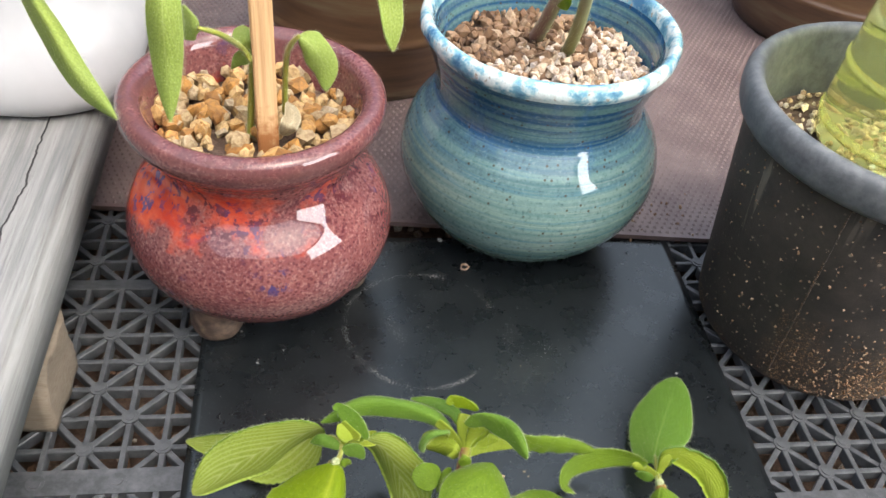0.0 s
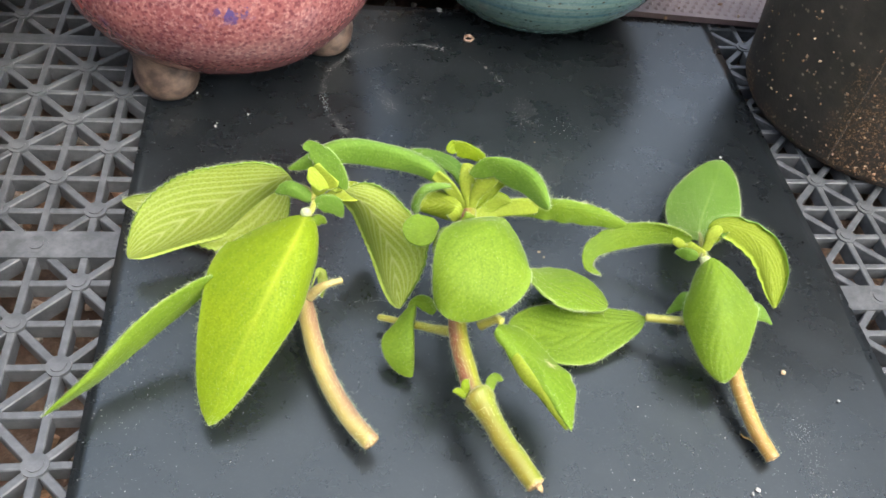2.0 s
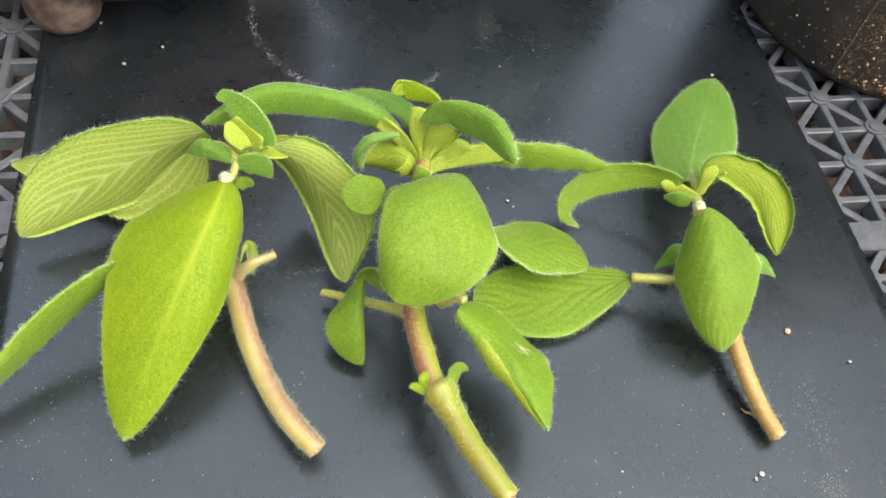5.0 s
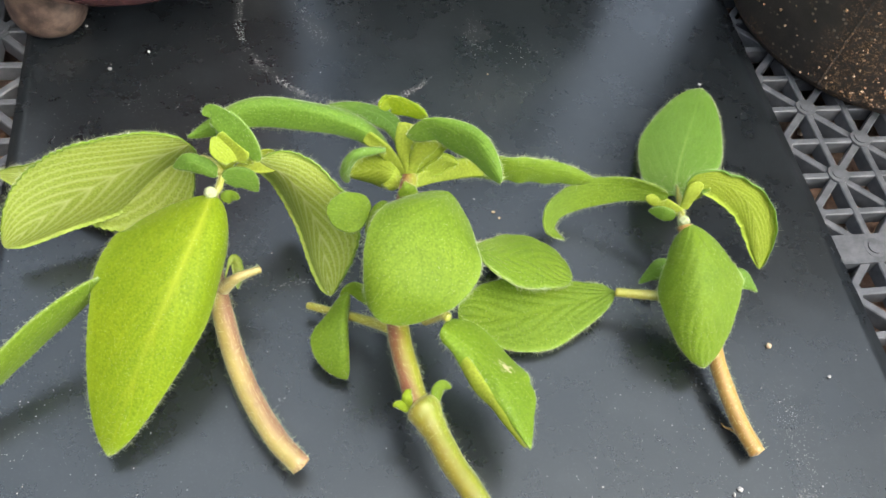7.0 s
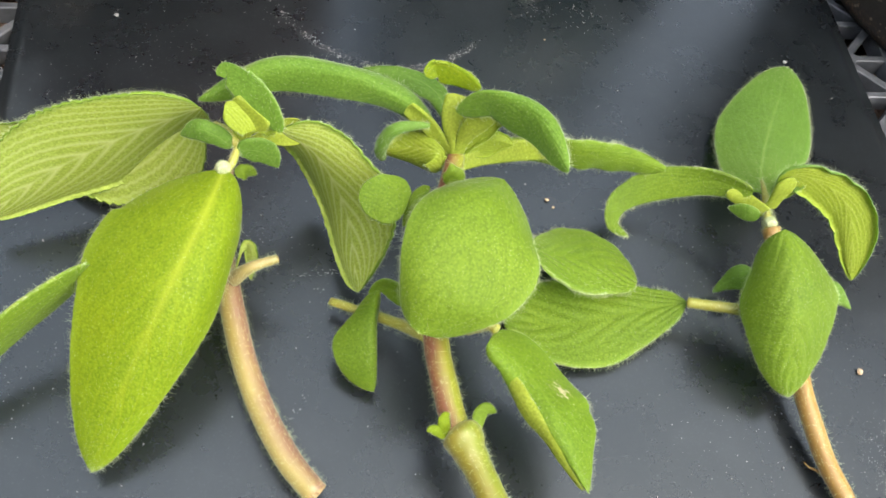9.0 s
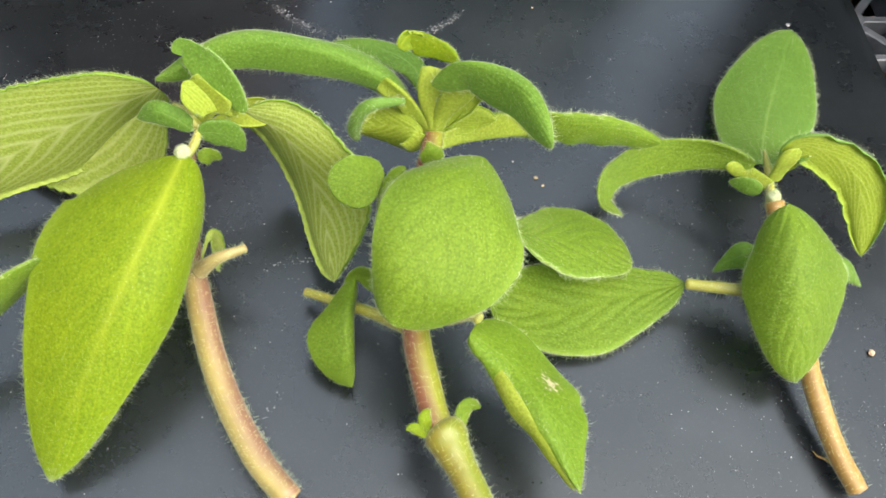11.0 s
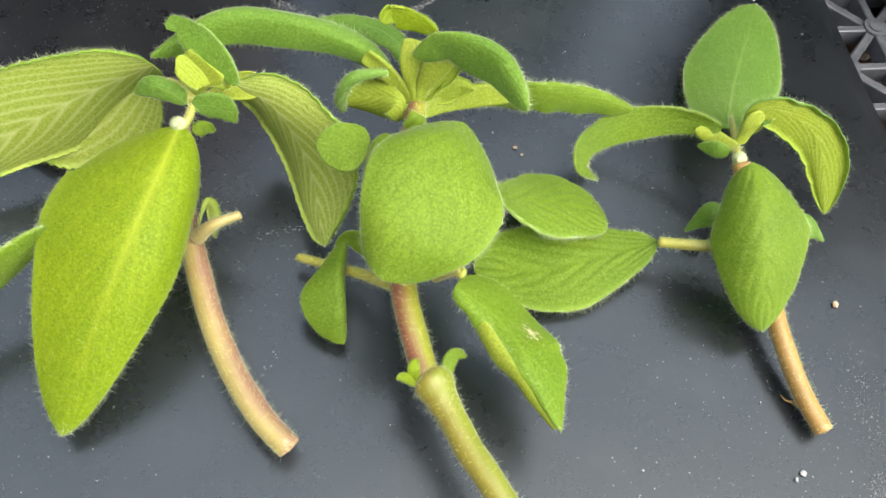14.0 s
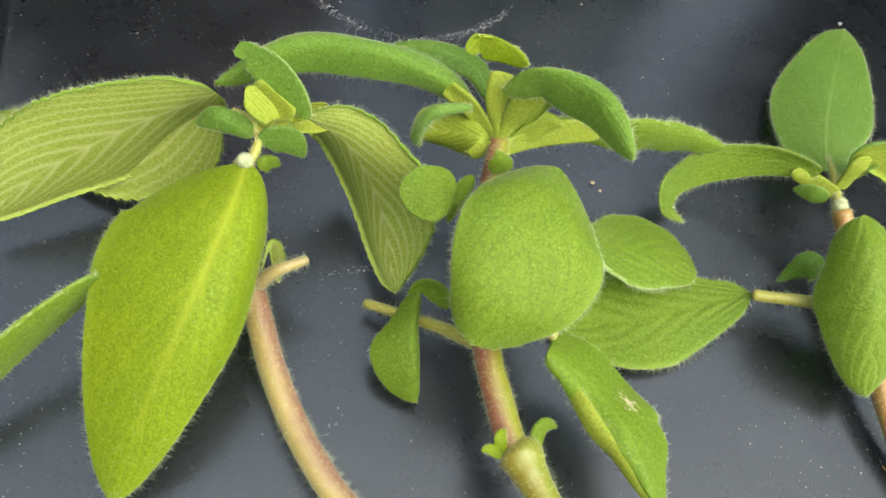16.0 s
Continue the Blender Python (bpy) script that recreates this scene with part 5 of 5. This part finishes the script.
def flecks(name, spots, material, label, category, seed):
    """Flat uneven flakes of dust: (x, y, size) in metres."""
    rng = random.Random(seed)
    verts, faces = [], []
    for x, y, s in spots:
        k, n, a0, st = len(verts), 5, rng.uniform(0, 6), rng.uniform(0.4, 1.0)
        turn = rng.uniform(0, 3.14)
        for q in range(n):
            a = a0 + 6.283 * q / n
            r = s * 0.5 * rng.uniform(0.6, 1.2)
            px, py = r * math.cos(a), r * st * math.sin(a)
            verts.append((x + px * math.cos(turn) - py * math.sin(turn), y + px * math.sin(turn) + py * math.cos(turn), 0.00012))
        verts.append((x, y, 0.00012 + s * 0.12))
        faces += [(k + q, k + (q + 1) % n, k + n) for q in range(n)]
    return tagged(raw(name, verts, faces, material, smooth=False), label, category, kind="stuff")


def scuff_spots():
    rng = random.Random(21)
    out = []
    # the ring left by a pot's foot, broken and uneven
    for _ in range(1700):
        a = rng.uniform(0, 6.283)
        if noise.noise((math.cos(a) * 1.7, math.sin(a) * 1.7, 3.0)) + 0.30 * math.cos(a - 2.6) < rng.uniform(-0.25, 0.35):
            continue
        r = 0.0455 + rng.gauss(0, 0.0009) + 0.001 * math.sin(3 * a)
        out.append((-0.024 + r * math.cos(a), 0.221 + r * math.sin(a) * 0.98, rng.uniform(0.0002, 0.0007)))
    # rubbed streaks
    for x, y, dx, dy, n, w in ((-0.046, 0.231, 0.010, -0.022, 90, 0.0022), (0.026, 0.203, 0.004, 0.020, 110, 0.0028), (-0.030, 0.245, 0.030, 0.004, 50, 0.003), (0.034, 0.205, 0.030, -0.006, 70, 0.004), (-0.110, 0.180, 0.020, 0.004, 45, 0.006), (-0.071, 0.194, 0.014, 0.006, 20, 0.004), (-0.060, 0.095, 0.018, 0.001, 50, 0.0007), (-0.055, 0.060, -0.012, -0.020, 40, 0.0008), (-0.12, 0.075, 0.015, 0.02, 30, 0.002)):
        for _ in range(n):
            k = rng.random()
            out.append((x + dx * k + rng.gauss(0, w), y + dy * k + rng.gauss(0, w), rng.uniform(0.0002, 0.0006)))
    return out


def dust_spots():
    rng = random.Random(22)
    out = []
    while len(out) < 5200:
        x, y = rng.uniform(-0.148, 0.148), rng.uniform(-0.12, 0.297)
        if noise.noise((x * 14, y * 14, 1.5)) - 2.6 * (y - 0.06) > rng.uniform(-0.4, 0.6):
            out.append((x, y, rng.choice((0.00016, 0.0002, 0.00025, 0.00032, 0.00045)) * rng.uniform(0.7, 1.3)))
    for _ in range(40):
        out.append((rng.uniform(-0.148, 0.148), rng.uniform(-0.1, 0.297), rng.uniform(0.0005, 0.0010)))
    return out


flecks("scuff_marks", scuff_spots(), DUST, "chalky ring and rubbed streaks on the rubber sheet", "scuff marks", 1)
def flaky_spots():
    rng = random.Random(24)
    out = []
    for x, y, dx, dy, n, w in ((0.107, 0.042, -0.003, -0.026, 420, 0.0034), (0.098, 0.003, 0.005, 0.004, 420, 0.0024)):
        for _ in range(n):
            k = rng.random()
            out.append((x + dx * k + rng.gauss(0, w), y + dy * k + rng.gauss(0, w), rng.choice((0.0001, 0.00013, 0.00018, 0.0003)) * rng.uniform(0.7, 1.4)))
    return out


flecks("dried_residue", flaky_spots(), SPECK, "whitish flaky residue dried on the rubber sheet", "residue", 3)
flecks("dust_specks", dust_spots(), SPECK, "pale dust specks scattered on the rubber sheet", "dust", 2)


def crumb(x, y, size, material, label, seed):
    rng = random.Random(seed)
    bm = bmesh.new()
    bmesh.ops.create_icosphere(bm, subdivisions=2, radius=size / 2)
    for v in bm.verts:
        v.co *= 1 + 0.85 * noise.noise(v.co * 900 + Vector((seed, 0, 0)))
        v.co.z = max(v.co.z * 0.6, -size * 0.2)
    ob = tagged(part("crumb", bm, material, smooth=False), label, "crumb", "crumbs on the sheet")
    ob.matrix_basis = pose(x, y, size * 0.2, 0, 0, rng.uniform(0, 360))


for k, (x, y, s) in enumerate(((0.107, 0.059, 0.0019), (0.125, 0.046, 0.0013), (0.077, 0.010, 0.0012), (-0.006, 0.297, 0.0035), (0.121, 0.182, 0.0014), (0.118, 0.176, 0.0012), (0.03, 0.19, 0.0007), (0.022, 0.118, 0.0009), (0.014, 0.127, 0.0007), (-0.118, 0.196, 0.0013), (-0.104, 0.205, 0.0012), (-0.128, 0.22, 0.0012), (0.0086, 0.1187, 0.0016), (0.0203, 0.1208, 0.0013), (0.0796, 0.0113, 0.0016))):
    crumb(x, y, s, SPECK if k not in (0, 6, 7, 12, 13) else PUMICE_GOLD, "pale crumb of grit on the rubber sheet", k)


def rootlet():
    t = thing("plant_fibre", (0, 0, 0), "short broken brown root fibre lying by a cut stem", "plant debris")
    stem("fibre", t, [(84.5, 29, 0.6), (82.8, 30.4, 1.2), (81.2, 31.4, 0.8), (80.4, 33.0, 0.5)], (0.35, 0.4, 0.3, 0.15), STEM_BROWN, sides=8)


rootlet()


def shell_ring():
    bm = lathe([(0.0022, 0.0), (0.0031, 0.0002), (0.0033, 0.0012), (0.0028, 0.0017), (0.0020, 0.0010), (0.0022, 0.0)], 20, 0.25, squash=0.2)
    ob = tagged(part("husk", bm, GRIT), "tiny pale open husk lying on the rubber sheet", "husk")
    ob.matrix_basis = pose(0.0075, 0.271, 0.0002, 0, 0, 40)


shell_ring()


def trimmed_node():
    """The swollen collar of the trimmed node with two withered stubs."""
    stem("node_collar", cutting_b, [(-19.6, 41, 20), (-18.6, 39, 20.2), (-17.2, 34.8, 20.4), (-15.2, 29.5, 20.6)], (3.3, 5.1, 4.2, 3.3), STEM_GREEN, lumps=0.03, hair=1.2)
    leaf("bract", cutting_b, [(-22.2, 38.8, 21), (-23.3, 41, 23.5), (-22.8, 43, 24), (-21.6, 43.6, 23.6)], [(1.3, -30), (1.5, -30), (1.2, -30)], [(1.3, 10), (1.5, 10), (1.2, 10)], looks=(TOP_YOUNG, UNDER_YOUNG))
    leaf("bract", cutting_b, [(-23, 38.3, 21), (-25, 39.6, 22.6), (-26.4, 40, 23), (-27.6, 39.6, 22.6)], [(1.0, -30), (1.2, -30), (1.0, -30)], [(1.0, 10), (1.2, 10), (1.0, 10)], looks=(TOP_YOUNG, UNDER_YOUNG))
    leaf("bract", cutting_b, [(-14.8, 39.5, 21), (-14.2, 42.5, 23), (-12.6, 44, 24), (-10, 43.6, 23)], [(1.6, 10), (1.9, 10), (1.5, 10)], [(1.6, -30), (1.9, -30), (1.4, -30)], looks=(TOP, UNDER_YOUNG))
    leaf("torn_fibre", cutting_b, [(-5.4, 7, 23), (-4.4, 5.2, 23.5), (-3.8, 4.2, 23.3), (-3.4, 3.2, 22.6)], [(1.2, -20), (1.3, -20), (0.9, -20)], [(1.2, 10), (1.3, 10), (0.9, 10)], looks=(CUT, CUT), fringe=0)


trimmed_node()


def fuzzy_node(parent, at, size):
    """A pale woolly bud where the leaf stalks meet."""
    bm = bmesh.new()
    bmesh.ops.create_icosphere(bm, subdivisions=3, radius=size * MM)
    for v in bm.verts:
        v.co = v.co * (1 + 0.3 * noise.noise(v.co * 900)) + Vector(at) * MM
    ob = part("bud", bm, WOOL, parent, "white woolly bud")
    way = unit(RNG.normal(0, 1, (1600, 3)))
    hairs("bud_hair", (np.array(at) + way * size * 0.9) * MM, way, 1.0 * MM, 0.02 * MM, ob)


fuzzy_node(cutting_a, (-76.2, 105.6, 38.8), 1.5)
fuzzy_node(cutting_c, (81, 99.5, 19.5), 1.7)

tagged(pebbles("soil_crumbs", 70, lambda r: (0.125 + r.gauss(0, 0.022), 0.330 + r.gauss(0, 0.018), 0.0062), 0.0022, BARK, seed=31), "dark soil crumbs scattered on the plastic sheet", "soil crumbs", kind="stuff")
